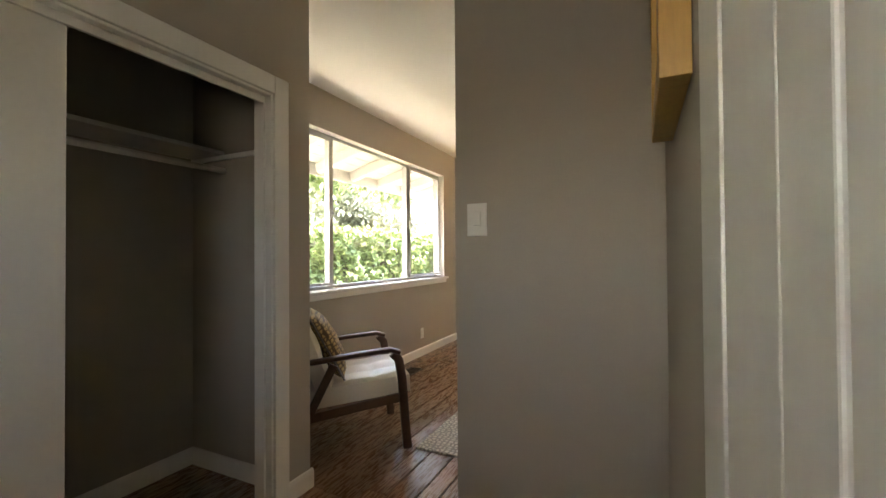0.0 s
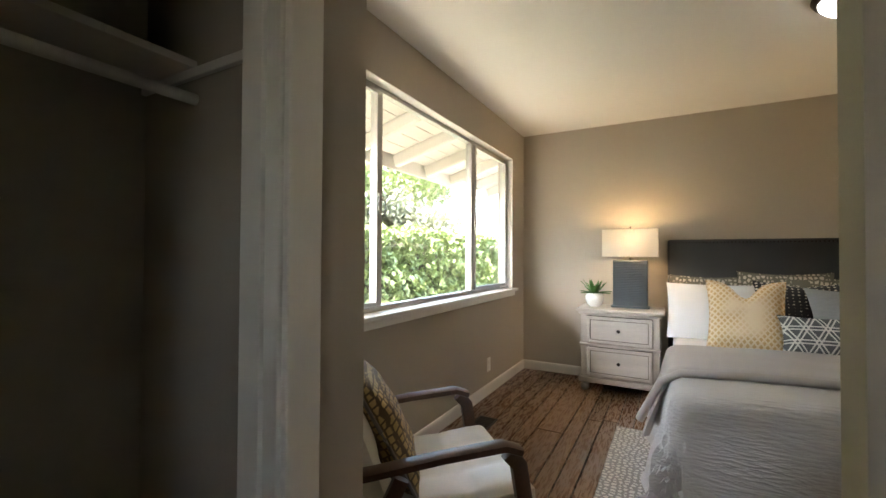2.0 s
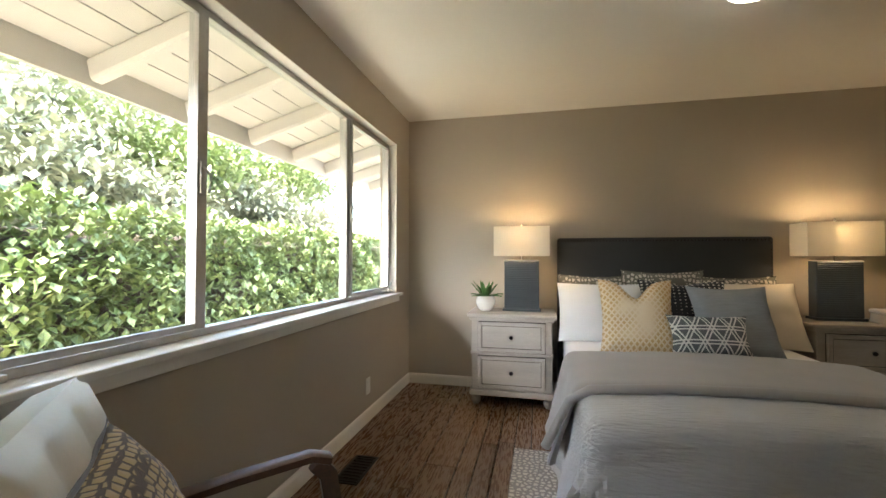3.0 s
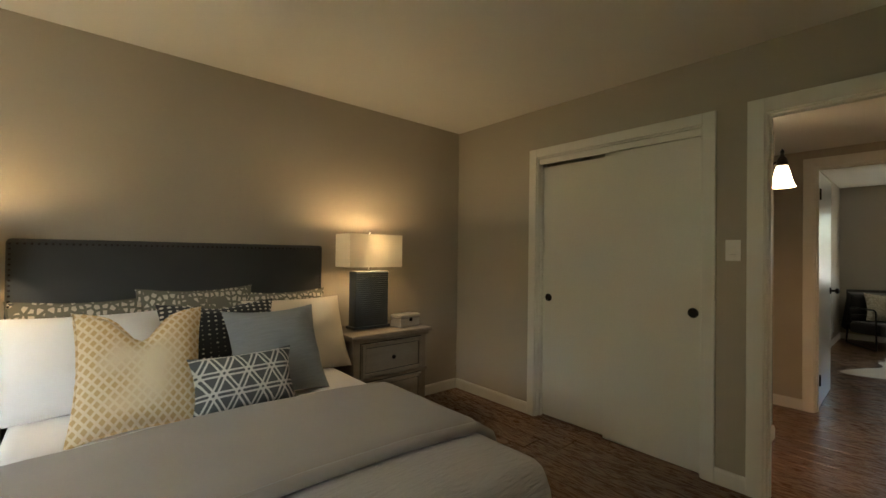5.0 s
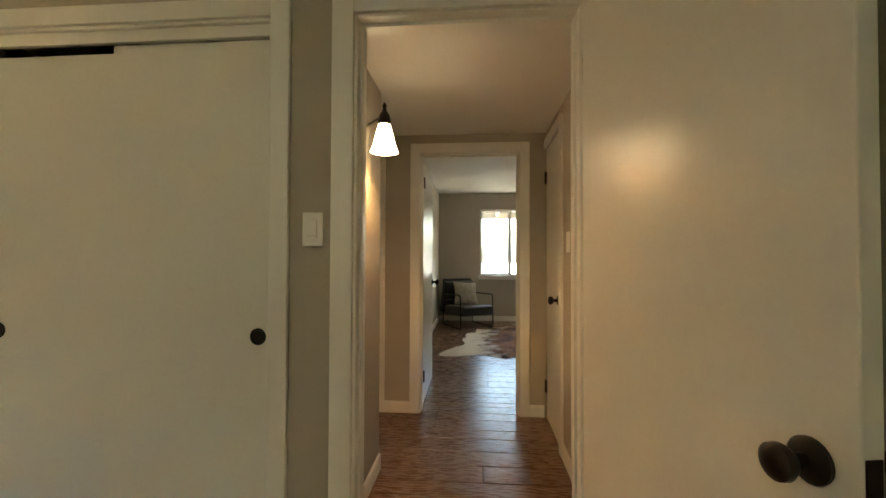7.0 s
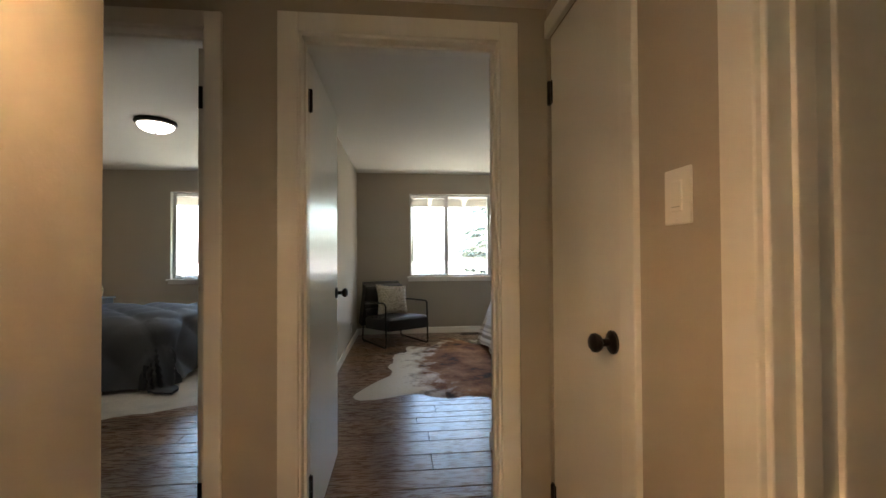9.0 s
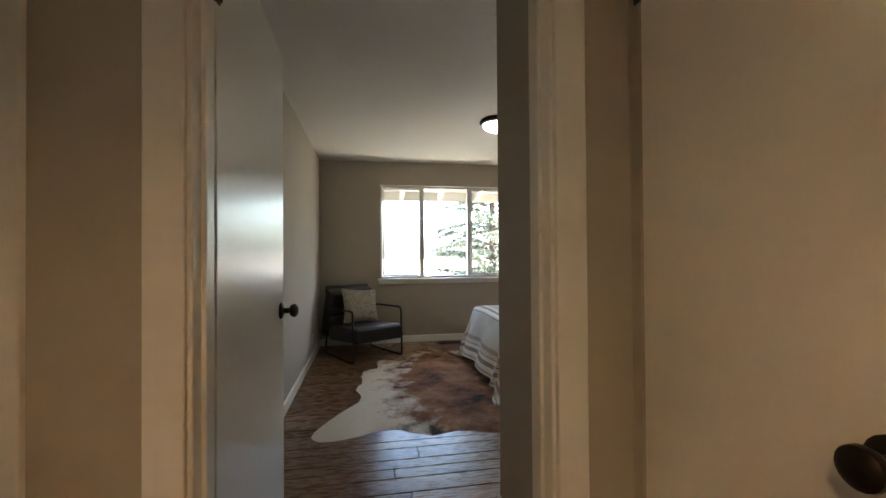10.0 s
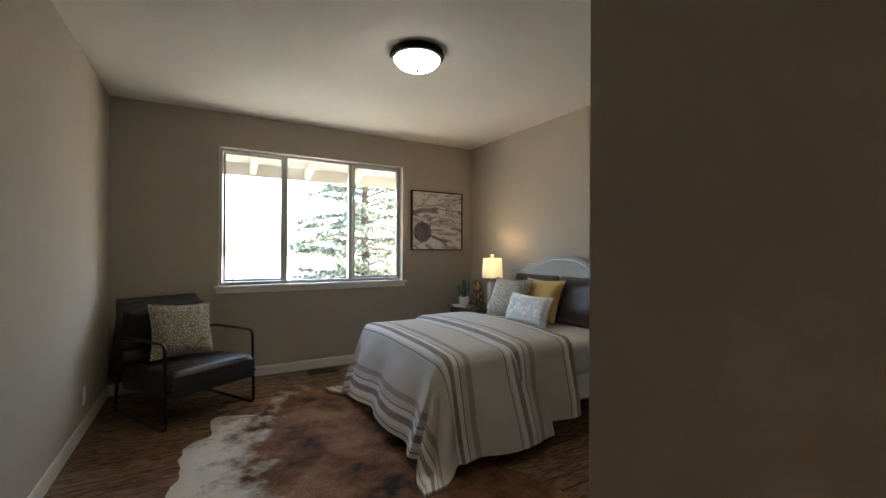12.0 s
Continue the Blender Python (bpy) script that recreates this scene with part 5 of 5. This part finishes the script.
sc.matrix_local = pose(0, -0.06, 0.205, -4, 0, 0)
bc = part("backrest", cushion_block(0.585, 0.58, 0.14, 0, 0, 0, 0.03), LEATHER, ch, "black leather back with channels")
bc.matrix_local = pose(0, 0.40, 0.49, 106, 0, 0) @ pose(0, 0, -0.05)
for k in range(5):
    a = part("channel", tube(bmesh.new(), [(-0.285, 0, 0), (-0.26, 0, 0.008), (0.26, 0, 0.008), (0.285, 0, 0)], 0.04, 10), LEATHER, ch)
    a.matrix_local = pose(0, -0.31 + k * 0.11, 0.354 - 0.0075 * k) @ Matrix.Diagonal((1, 1.35, 0.8, 1))
for k in range(5):
    a = part("channel", tube(bmesh.new(), [(-0.285, 0, 0), (-0.26, 0, 0.008), (0.26, 0, 0.008), (0.285, 0, 0)], 0.04, 10), LEATHER, ch)
    a.matrix_local = pose(0, 0.285 + k * 0.030, 0.40 + k * 0.092, 90, 0, 0) @ Matrix.Diagonal((1, 1.25, 0.7, 1))
SUZ = patterned("beige_medallion", (0.24, 0.20, 0.14), (0.50, 0.45, 0.36), 42, edge=0.10, bump=0.5)
pillow("throw_pillow", ch.matrix_basis @ pose(0.03, 0.07, 0.37, -20, 4, -4), 0.46, 0.42, 0.13, SUZ, "beige medallion throw pillow on the chair", SUZ, seed=31)


def hide_material():
    m = bpy.data.materials.new("cow_hide")
    m.use_nodes = True
    t = m.node_tree
    b = t.nodes["Principled BSDF"]
    b.inputs["Roughness"].default_value, b.inputs["Specular IOR Level"].default_value = 0.85, 0.2
    co = t.nodes.new("ShaderNodeTexCoord")
    n1, n2, ln = t.nodes.new("ShaderNodeTexNoise"), t.nodes.new("ShaderNodeTexNoise"), t.nodes.new("ShaderNodeVectorMath")
    n1.inputs["Scale"].default_value, n1.inputs["Detail"].default_value, n1.inputs["Roughness"].default_value = 5.0, 10, 0.65
    n2.inputs["Scale"].default_value, n2.inputs["Detail"].default_value, n2.inputs["Roughness"].default_value = 2.6, 10, 0.65
    ln.operation = "LENGTH"
    mp = t.nodes.new("ShaderNodeMapping")
    mp.inputs["Location"].default_value, mp.inputs["Scale"].default_value = (0.05, 0.33, 0), (0.42, 0.92, 0)
    t.links.new(co.outputs["Object"], mp.inputs[0]), t.links.new(mp.outputs[0], ln.inputs[0])
    t.links.new(co.outputs["Object"], n1.inputs["Vector"]), t.links.new(co.outputs["Object"], n2.inputs["Vector"])
    ad = t.nodes.new("ShaderNodeMath")
    ad.operation = "MULTIPLY_ADD"
    ad.inputs[1].default_value = 1.3
    t.links.new(n1.outputs[0], ad.inputs[0]), t.links.new(ln.outputs["Value"], ad.inputs[2])
    edge = t.nodes.new("ShaderNodeValToRGB")
    edge.color_ramp.elements[0].position, edge.color_ramp.elements[1].position = 0.63, 0.76
    hf = t.nodes.new("ShaderNodeMath")
    hf.operation = "MULTIPLY"
    hf.inputs[1].default_value = 0.5
    t.links.new(ad.outputs[0], hf.inputs[0]), t.links.new(hf.outputs[0], edge.inputs[0])
    brown = t.nodes.new("ShaderNodeValToRGB")
    el = brown.color_ramp.elements
    el[0].position, el[0].color = 0.38, (0.03, 0.024, 0.022, 1)
    el[1].position, el[1].color = 0.64, (0.36, 0.20, 0.105, 1)
    e = el.new(0.46)
    e.color = (0.17, 0.075, 0.034, 1)
    t.links.new(n2.outputs[0], brown.inputs[0])
    mx = t.nodes.new("ShaderNodeMixRGB")
    mx.inputs[2].default_value = (0.74, 0.69, 0.61, 1)
    t.links.new(edge.outputs[0], mx.inputs[0]), t.links.new(brown.outputs[0], mx.inputs[1])
    fur = t.nodes.new("ShaderNodeTexNoise")
    fur.inputs["Scale"].default_value, fur.inputs["Detail"].default_value = 90, 6
    ov = t.nodes.new("ShaderNodeMixRGB")
    ov.blend_type, ov.inputs[0].default_value = "OVERLAY", 0.5
    t.links.new(mx.outputs[0], ov.inputs[1]), t.links.new(fur.outputs[0], ov.inputs[2]), t.links.new(ov.outputs[0], b.inputs["Base Color"])
    bp = t.nodes.new("ShaderNodeBump")
    bp.inputs["Strength"].default_value, bp.inputs["Distance"].default_value = 0.6, 0.008
    t.links.new(fur.outputs[0], bp.inputs["Height"]), t.links.new(bp.outputs[0], b.inputs["Normal"])
    return m


HIDE = hide_material()


def hide_rug(m, label, mat, legs, base=0.78, seed=1):
    """A flat hide: a wavy outline with a leg lobe at each (degrees, reach, width)."""
    r = thing("hide_rug", m, label, "rug")
    bm = bmesh.new()
    n, rings = 160, 14
    centre = bm.verts.new((0, 0, 0.007))
    prev = None
    for k in range(1, rings + 1):
        ring = []
        for i in range(n):
            a = 2 * math.pi * i / n
            rad = base + 0.05 * noise.noise(Vector((math.cos(a) * 4, math.sin(a) * 4, seed))) + 0.02 * noise.noise(Vector((math.cos(a) * 14, math.sin(a) * 14, seed)))
            for deg, reach, wid in legs:
                dd = (math.degrees(a) - deg + 180) % 360 - 180
                rad += (reach - base) * math.exp(-(dd / wid) ** 2)
            f = k / rings
            z = 0.007 + 0.003 * noise.noise(Vector((rad * f * math.cos(a) * 3, rad * f * math.sin(a) * 3, 0))) - (0.005 if k == rings else 0)
            ring.append(bm.verts.new((rad * f * math.cos(a), rad * f * math.sin(a), max(z, 0.001))))
        for i in range(n):
            j = (i + 1) % n
            if prev:
                bm.faces.new((prev[i], ring[i], ring[j], prev[j]))
            else:
                bm.faces.new((centre, ring[i], ring[j]))
        prev = ring
    part("pelt", bm, mat, r)


hide_rug(pose(7.0, 2.0, 0), "brown and white brindled cowhide on the floor", HIDE, ((-2, 1.36, 13), (33, 1.06, 9), (56, 0.86, 8), (135, 1.44, 13), (163, 1.12, 16), (190, 1.10, 14), (221, 1.36, 11), (322, 1.2, 14)))

# ---- second bedroom, seen through its door ----
b2 = thing("bed", pose(0, 0, 0), "bed under a charcoal quilted comforter", "bed")
part("mattress", boxed(6.47, 7.93, 4.86, 6.86, 0.30, 0.55, 0.06, 4), WHITE_SHEET, b2)
part("base", boxed(6.49, 7.91, 4.88, 6.86, 0.02, 0.299, 0.02), DARKOAK, b2, smooth=False)
part("headboard", boxed(6.42, 7.98, 6.87, 6.94, 0.05, 1.2, 0.02), HB_LEATHER, b2)
c2 = thing("comforter", pose(0, 0, 0), "charcoal quilted comforter hanging over the bed", "bedding")
part("cover", drape_mesh(6.44, 7.96, 4.82, 6.9, 0.565, 0.50, 6.25, seed=33, wrinkle=0.02, flare=0.22, puff=0.06, r=0.10), QUILT, c2)
GREYPAT = patterned("grey_leaf_print", (0.72, 0.70, 0.68), (0.22, 0.23, 0.25), 15, edge=0.10)
pillow("throw_pillow", pose(7.75, 6.50, 0.58, -25, 0, 0), 0.50, 0.42, 0.14, GREYPAT, "grey and white leaf print pillow", seed=34)
pillow("throw_pillow", pose(7.10, 6.50, 0.58, -25, 0, 0), 0.50, 0.42, 0.14, GREYPAT, "grey and white leaf print pillow", seed=35)
BLUEW = material("slate_blue_paint", (0.16, 0.19, 0.22), 0.5, vary=0.15)
n2 = thing("nightstand", pose(8.13, 6.68, 0), "slate blue painted nightstand in the second bedroom", "nightstand")
part("top", boxed(-0.28, 0.28, -0.24, 0.22, 0.64, 0.665, 0.005), BLUEW, n2, smooth=False)
part("body", boxed(-0.26, 0.26, -0.22, 0.21, 0.10, 0.639, 0.004), BLUEW, n2, smooth=False)
for z0 in (0.14, 0.40):
    part("drawer", boxed(-0.23, 0.23, -0.234, -0.221, z0, z0 + 0.21, 0.004), BLUEW, n2, smooth=False)
for sx in (-1, 1):
    for sy in (-1, 1):
        part("leg", boxed(sx * 0.23 - 0.02, sx * 0.23 + 0.02, sy * 0.18 - 0.02, sy * 0.18 + 0.02, 0, 0.10, 0.003), BLUEW, n2, smooth=False)
l2 = thing("table_lamp", pose(7.97, 6.64, 0.665), "white ribbed gourd lamp with white shade, lit", "lamp")
part("base", lathe(bmesh.new(), [(0.05, 0), (0.055, 0.012), (0.085, 0.08), (0.08, 0.15), (0.04, 0.26), (0.022, 0.33), (0.02, 0.36)], 28), PORCELAIN, l2)
part("shade", lathe(bmesh.new(), [(0.15, 0.36), (0.125, 0.60), (0.1235, 0.60), (0.1485, 0.36)], 36), SHADE, l2, "white linen drum shade")
j2 = thing("ginger_jar", pose(8.27, 6.60, 0.665), "small green and white patterned lidded jar", "jar")
part("body", lathe(bmesh.new(), [(0.05, 0), (0.075, 0.03), (0.082, 0.10), (0.07, 0.15), (0.05, 0.165)], 28), patterned("jar_glaze", (0.30, 0.36, 0.22), (0.70, 0.68, 0.60), 22, edge=0.14, rough=0.3), j2)
part("lid", lathe(bmesh.new(), [(0.052, 0.166), (0.054, 0.18), (0.03, 0.20), (0.012, 0.205), (0.014, 0.222), (0.001, 0.228)], 24), BRASS, j2, "gold lid")
hide_rug(pose(6.75, 5.05, 0), "cream sheepskin rug under the bed", material("cream_pelt", (0.60, 0.54, 0.46), 0.9, vary=0.2, scale=6, fine=90, bump=0.9, dist=0.01), ((170, 1.15, 30), (235, 1.15, 25)), 0.85, 4)

# ---- outdoors ----
GRASS = material("dry_grass", (0.26, 0.235, 0.18), 0.95, vary=0.4, scale=1.2, fine=20, bump=0.8)
HEDGE = material("hedge_leaf", (0.13, 0.19, 0.06), 0.5, vary=0.55, scale=6, fine=30, bump=0.0, second=(0.22, 0.27, 0.10))
OLIVE = material("olive_leaf", (0.20, 0.22, 0.12), 0.6, vary=0.5, scale=4, bump=0.0, second=(0.34, 0.35, 0.24))
FIR = material("fir_needles", (0.12, 0.145, 0.105), 0.6, vary=0.5, scale=4, bump=0.0, second=(0.25, 0.28, 0.215))
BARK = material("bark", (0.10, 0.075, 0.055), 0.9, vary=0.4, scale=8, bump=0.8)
gr = bmesh.new()
bmesh.ops.create_grid(gr, x_segments=90, y_segments=90, size=1.0)
for v in gr.verts:
    x, y = math.copysign(abs(v.co.x) ** 2.2 * 300, v.co.x), math.copysign(abs(v.co.y) ** 2.2 * 300, v.co.y) + 3
    up = max(0.0, -x - 7.0) * 0.34
    dn = -max(0.0, x - 12.0) * 0.10
    v.co = (x, y, -0.35 + min(up, 9.0) + max(dn, -4) + 0.12 * noise.noise(Vector((x * 0.3, y * 0.3, 0))) * (1 if abs(x) > 10 else 0))
structure("ground", gr, GRASS, "dry grassy ground rising to a hillside", "ground", True)


def leaf_cloud(points, size, seed, flat=0.0):
    """Small folded leaves at the points, turned every way."""
    rg2 = random.Random(seed)
    vs, fs = [], []
    for p in points:
        d = Vector((rg2.gauss(0, 1), rg2.gauss(0, 1), rg2.gauss(0, 1) - flat)).normalized()
        q = d.to_track_quat("X", "Z")
        s = size * rg2.uniform(0.6, 1.3)
        i = len(vs)
        for c in ((-0.5, 0, 0), (0, 0.32, 0.1), (0.6, 0, 0), (0, -0.32, 0.1)):
            vs.append(tuple(Vector(p) + q @ (Vector(c) * s)))
        fs += [(i, i + 1, i + 2), (i, i + 2, i + 3)]
    bm = bmesh.new()
    vv = [bm.verts.new(v) for v in vs]
    for f in fs:
        bm.faces.new([vv[k] for k in f])
    return bm


rng = random.Random(12)
pts = []
for k in range(36000):
    y, z = rng.uniform(-1.5, 13.0), rng.uniform(-0.3, 1.0) ** 1.0
    z = rng.uniform(-0.3, 1.85)
    bulge = 0.34 * noise.noise(Vector((y * 1.1, z * 1.3, 3))) + 0.18 * noise.noise(Vector((y * 3.2, z * 3.2, 8)))
    top = 1.66 + 0.16 * noise.noise(Vector((y * 0.8, 1, 1))) + 0.1 * noise.noise(Vector((y * 3, 2, 1)))
    if z > top:
        pts.append((-4.9 - rng.uniform(0, 1.2), y, top + rng.uniform(-0.12, 0.06)))
    else:
        pts.append((-4.75 + bulge - rng.uniform(0, 0.25) - 0.25 * max(0, z - 1.0), y, z))
hedge_bm = leaf_cloud(pts, 0.105, 4)
tagged(mesh_object("hedge", hedge_bm, HEDGE), "dense leafy green hedge outside the window", "hedge", kind="stuff")
# a solid bark-coloured block fills the hedge behind its leaves
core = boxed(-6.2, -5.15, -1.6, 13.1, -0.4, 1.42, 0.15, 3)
tagged(mesh_object("hedge_core", core, BARK), "solid brown block inside the hedge", "hedge", kind="stuff")


def tree(x, y, z, h, spread, seed, mat, n=9500, leaf=0.17):
    rg2 = random.Random(seed)
    t = thing("tree", pose(x, y, z), "loose-crowned tree on the hillside", "tree", "hillside trees")
    wood = tube(bmesh.new(), [(0, 0, -0.3), (0.06, 0.03, h * 0.25), (-0.04, 0.08, h * 0.5), (0.05, 0.0, h * 0.8)], 0.05 * h * 0.4, 9, 0.02)
    tips = []
    for k in range(16):
        a, z0 = k * 2.4, h * rg2.uniform(0.25, 0.7)
        e = Vector((math.cos(a) * spread * rg2.uniform(0.5, 1), math.sin(a) * spread * rg2.uniform(0.5, 1), min(h, z0 + h * rg2.uniform(0.12, 0.35))))
        tube(wood, [(0, 0, z0), tuple(e * 0.5 + Vector((0, 0, z0 * 0.5 + 0.1))), tuple(e)], 0.04, 6, 0.01)
        tips += [e, e * 0.75 + Vector((0, 0, z0 * 0.25))]
    part("trunk", wood, BARK, t)
    ps = []
    for k in range(n):
        c = rg2.choice(tips)
        s = spread * 0.26
        ps.append(c + Vector((rg2.gauss(0, s), rg2.gauss(0, s), rg2.gauss(0, s * 0.6))))
    part("crown", leaf_cloud(ps, leaf, seed), mat, t)


for k, (x, y, h, sp, mt) in enumerate(((-10, 6.5, 3.2, 1.9, OLIVE), (-11, 10.5, 3.6, 2.2, HEDGE), (-14, 3.2, 4.4, 2.6, OLIVE), (-15, 14, 5, 2.8, OLIVE), (-19, 8, 6, 3.4, HEDGE), (-22, 18, 7, 3.8, OLIVE), (-20, -1, 6, 3.2, HEDGE), (-13, 19, 4.5, 2.6, HEDGE), (-26, 12, 8, 4.2, OLIVE), (-9, 3.8, 1.7, 1.5, OLIVE), (-9.5, 8.6, 2.0, 1.7, OLIVE), (-9.2, 13, 2.6, 1.8, OLIVE), (-12.5, 7.8, 4, 2.4, OLIVE), (-12, 16, 4, 2.4, HEDGE))):
    tree(x, y, -0.35 + min(max(0, -x - 7) * 0.34, 9), h, sp, 40 + k, mt)


def fir(x, y, z, h, seed):
    rg2 = random.Random(seed)
    t = thing("fir_tree", pose(x, y, z), "large blue-green conifer outside the window", "tree")
    part("trunk", tube(bmesh.new(), [(0, 0, 0), (0.05, 0, h * 0.5), (0, 0.04, h)], 0.16, 9, 0.02), BARK, t)
    limbs, ps = bmesh.new(), []
    for k in range(190):
        f = k / 190
        z0 = h * (0.06 + 0.92 * f)
        ln = 2.9 * (1 - f) ** 0.7 * rg2.uniform(0.6, 1.1)
        a = k * 2.4 + rg2.uniform(-0.3, 0.3)
        d = Vector((math.cos(a), math.sin(a), 0))
        rise, droop = rg2.uniform(0.05, 0.5), rg2.uniform(0.15, 0.55)
        line = [Vector((0, 0, z0)) + d * (ln * q / 5) + Vector((0, 0, rise * ln * (q / 5) - droop * ln * (q / 5) ** 2)) for q in range(6)]
        tube(limbs, line, 0.025, 5, 0.006)
        side = Vector((-d.y, d.x, 0))
        for q in range(int(34 * ln)):
            u = rg2.uniform(0.2, 1)
            i = min(4, int(u * 5))
            c = line[i].lerp(line[i + 1], u * 5 - i)
            w = rg2.uniform(-1, 1) * 0.42 * (1.1 - u)
            for e in range(6):
                ps.append(c + side * w * (e + 1) / 6 + d * abs(w) * 0.5 * (e + 1) / 6 + Vector((rg2.gauss(0, 0.03), rg2.gauss(0, 0.03), -0.05 * e * abs(w) + rg2.gauss(0, 0.025))))
    part("limbs", limbs, BARK, t)
    part("crown", leaf_cloud(ps, 0.085, seed, 0.4), FIR, t)


fir(13.0, -0.35, -3.2, 8.8, 5)


def eaves(name, x0, dx, y0, y1, zw):
    """Open eaves: boards on rafters sloping out from the wall, a fascia at the edge."""
    e = thing(name, pose(0, 0, 0), "white painted open eaves with rafters and boards", "eaves")
    fall = -0.28
    n = 6
    for k in range(n):
        a, b = x0 + dx * k / n, x0 + dx * (k + 1) / n - math.copysign(0.008, dx)
        bm = bmesh.new()
        za, zb = zw + fall * abs(a - x0), zw + fall * abs(b - x0)
        va = [bm.verts.new(c) for c in ((a, y0, za), (b, y0, zb), (b, y1, zb), (a, y1, za), (a, y0, za + 0.02), (b, y0, zb + 0.02), (b, y1, zb + 0.02), (a, y1, za + 0.02))]
        for q in ((0, 1, 2, 3), (4, 5, 6, 7), (0, 1, 5, 4), (1, 2, 6, 5), (2, 3, 7, 6), (3, 0, 4, 7)):
            bm.faces.new([va[i] for i in q])
        part("board", bm, SOFFIT, e, smooth=False)
    y = y0 + 0.3
    while y < y1:
        zb = zw + fall * abs(dx)
        part("rafter", smooth_bar(bmesh.new(), [(x0, y, zw - 0.068), (x0 + dx * 0.985, y, zb - 0.060)], 0.07, 0.125), SOFFIT, e, smooth=False)
        y += 0.61
    zb = zw + fall * abs(dx)
    xa, xb = sorted((x0 + dx, x0 + dx + math.copysign(0.03, dx)))
    part("fascia", boxed(xa, xb, y0, y1, zb - 0.14, zb + 0.04, 0.003), SOFFIT, e, smooth=False)
    xa, xb = sorted((x0, x0 + dx))
    top = bmesh.new()
    va = [top.verts.new(c) for c in ((x0, y0, zw + 0.03), (x0 + dx, y0, zb + 0.03), (x0 + dx, y1, zb + 0.03), (x0, y1, zw + 0.03), (x0, y0, zw + 0.06), (x0 + dx, y0, zb + 0.06), (x0 + dx, y1, zb + 0.06), (x0, y1, zw + 0.06))]
    for q in ((0, 1, 2, 3), (4, 5, 6, 7), (0, 1, 5, 4), (1, 2, 6, 5), (2, 3, 7, 6), (3, 0, 4, 7)):
        top.faces.new([va[i] for i in q])
    part("roofing", top, BARK, e, "dark shingle roofing", smooth=False)


eaves("eaves", -2.29, -0.95, -1.2, 7.2, 2.46)
eaves("eaves", 8.96, 0.85, -1.2, 7.6, 2.42)
# unseen overhang, added to stop direct sun at the entry's opening
so = thing("entry_sun_block", pose(0, 0, 0), "unseen white overhang added to keep sun out of the entry", "eaves")
part("sun_shield", boxed(-2.6, 0.6, -2.6, -1.03, 2.20, 2.30, 0.01), SOFFIT, so, smooth=False)
nr = thing("house", pose(30, 6, -3.4), "low neighbouring house with pale shingle roof", "house")
part("walls", boxed(-4, 4, -9, 9, 0, 2.6), SOFFIT, nr, smooth=False)
rf = bmesh.new()
va = [rf.verts.new(c) for c in ((-4.7, -9.6, 2.5), (4.7, -9.6, 2.5), (4.7, 9.6, 2.5), (-4.7, 9.6, 2.5), (0, -9.6, 4.2), (0, 9.6, 4.2))]
for q in ((0, 1, 4), (1, 2, 5, 4), (2, 3, 5), (3, 0, 4, 5), (0, 3, 2, 1)):
    rf.faces.new([va[i] for i in q])
part("roof", rf, material("pale_shingles", (0.34, 0.32, 0.30), 0.9, vary=0.2, scale=2, fine=10, bump=0.5), nr, smooth=False)

# ---- floor boards ----
rng = random.Random(7)
PLANK = {}
x = -2.3
near, joined = 0, bmesh.new()
while x < 8.97:
    w = rng.choice((0.10, 0.14, 0.18))
    y = -1.02 - rng.uniform(0, 1.2)
    while y < 7.05:
        ln = rng.choice((2.4, 3.0, 3.6))
        key = (w, ln)
        if key not in PLANK:
            bm = bmesh.new()
            box(bm, 0, w - 0.006, 0, ln - 0.004, -0.012, 0, 0.002, 1)
            ob = mesh_object("plank", bm, WOODF)
            PLANK[key] = ob.data
            bpy.data.objects.remove(ob)
        xm = x + w / 2
        lo, hi = (-1.02, 5.45) if xm < 0.3 else ((1.85, 5.45) if xm < 2.33 else ((0.15, 5.4) if xm < 4.085 else (-0.3, 7.0)))
        if y + ln > lo + 0.05 and y < hi - 0.05:
            p = new("plank", PLANK[key])
            p.location, p.parent = (x, y, 0), floor_ob
        y += ln
    x += w
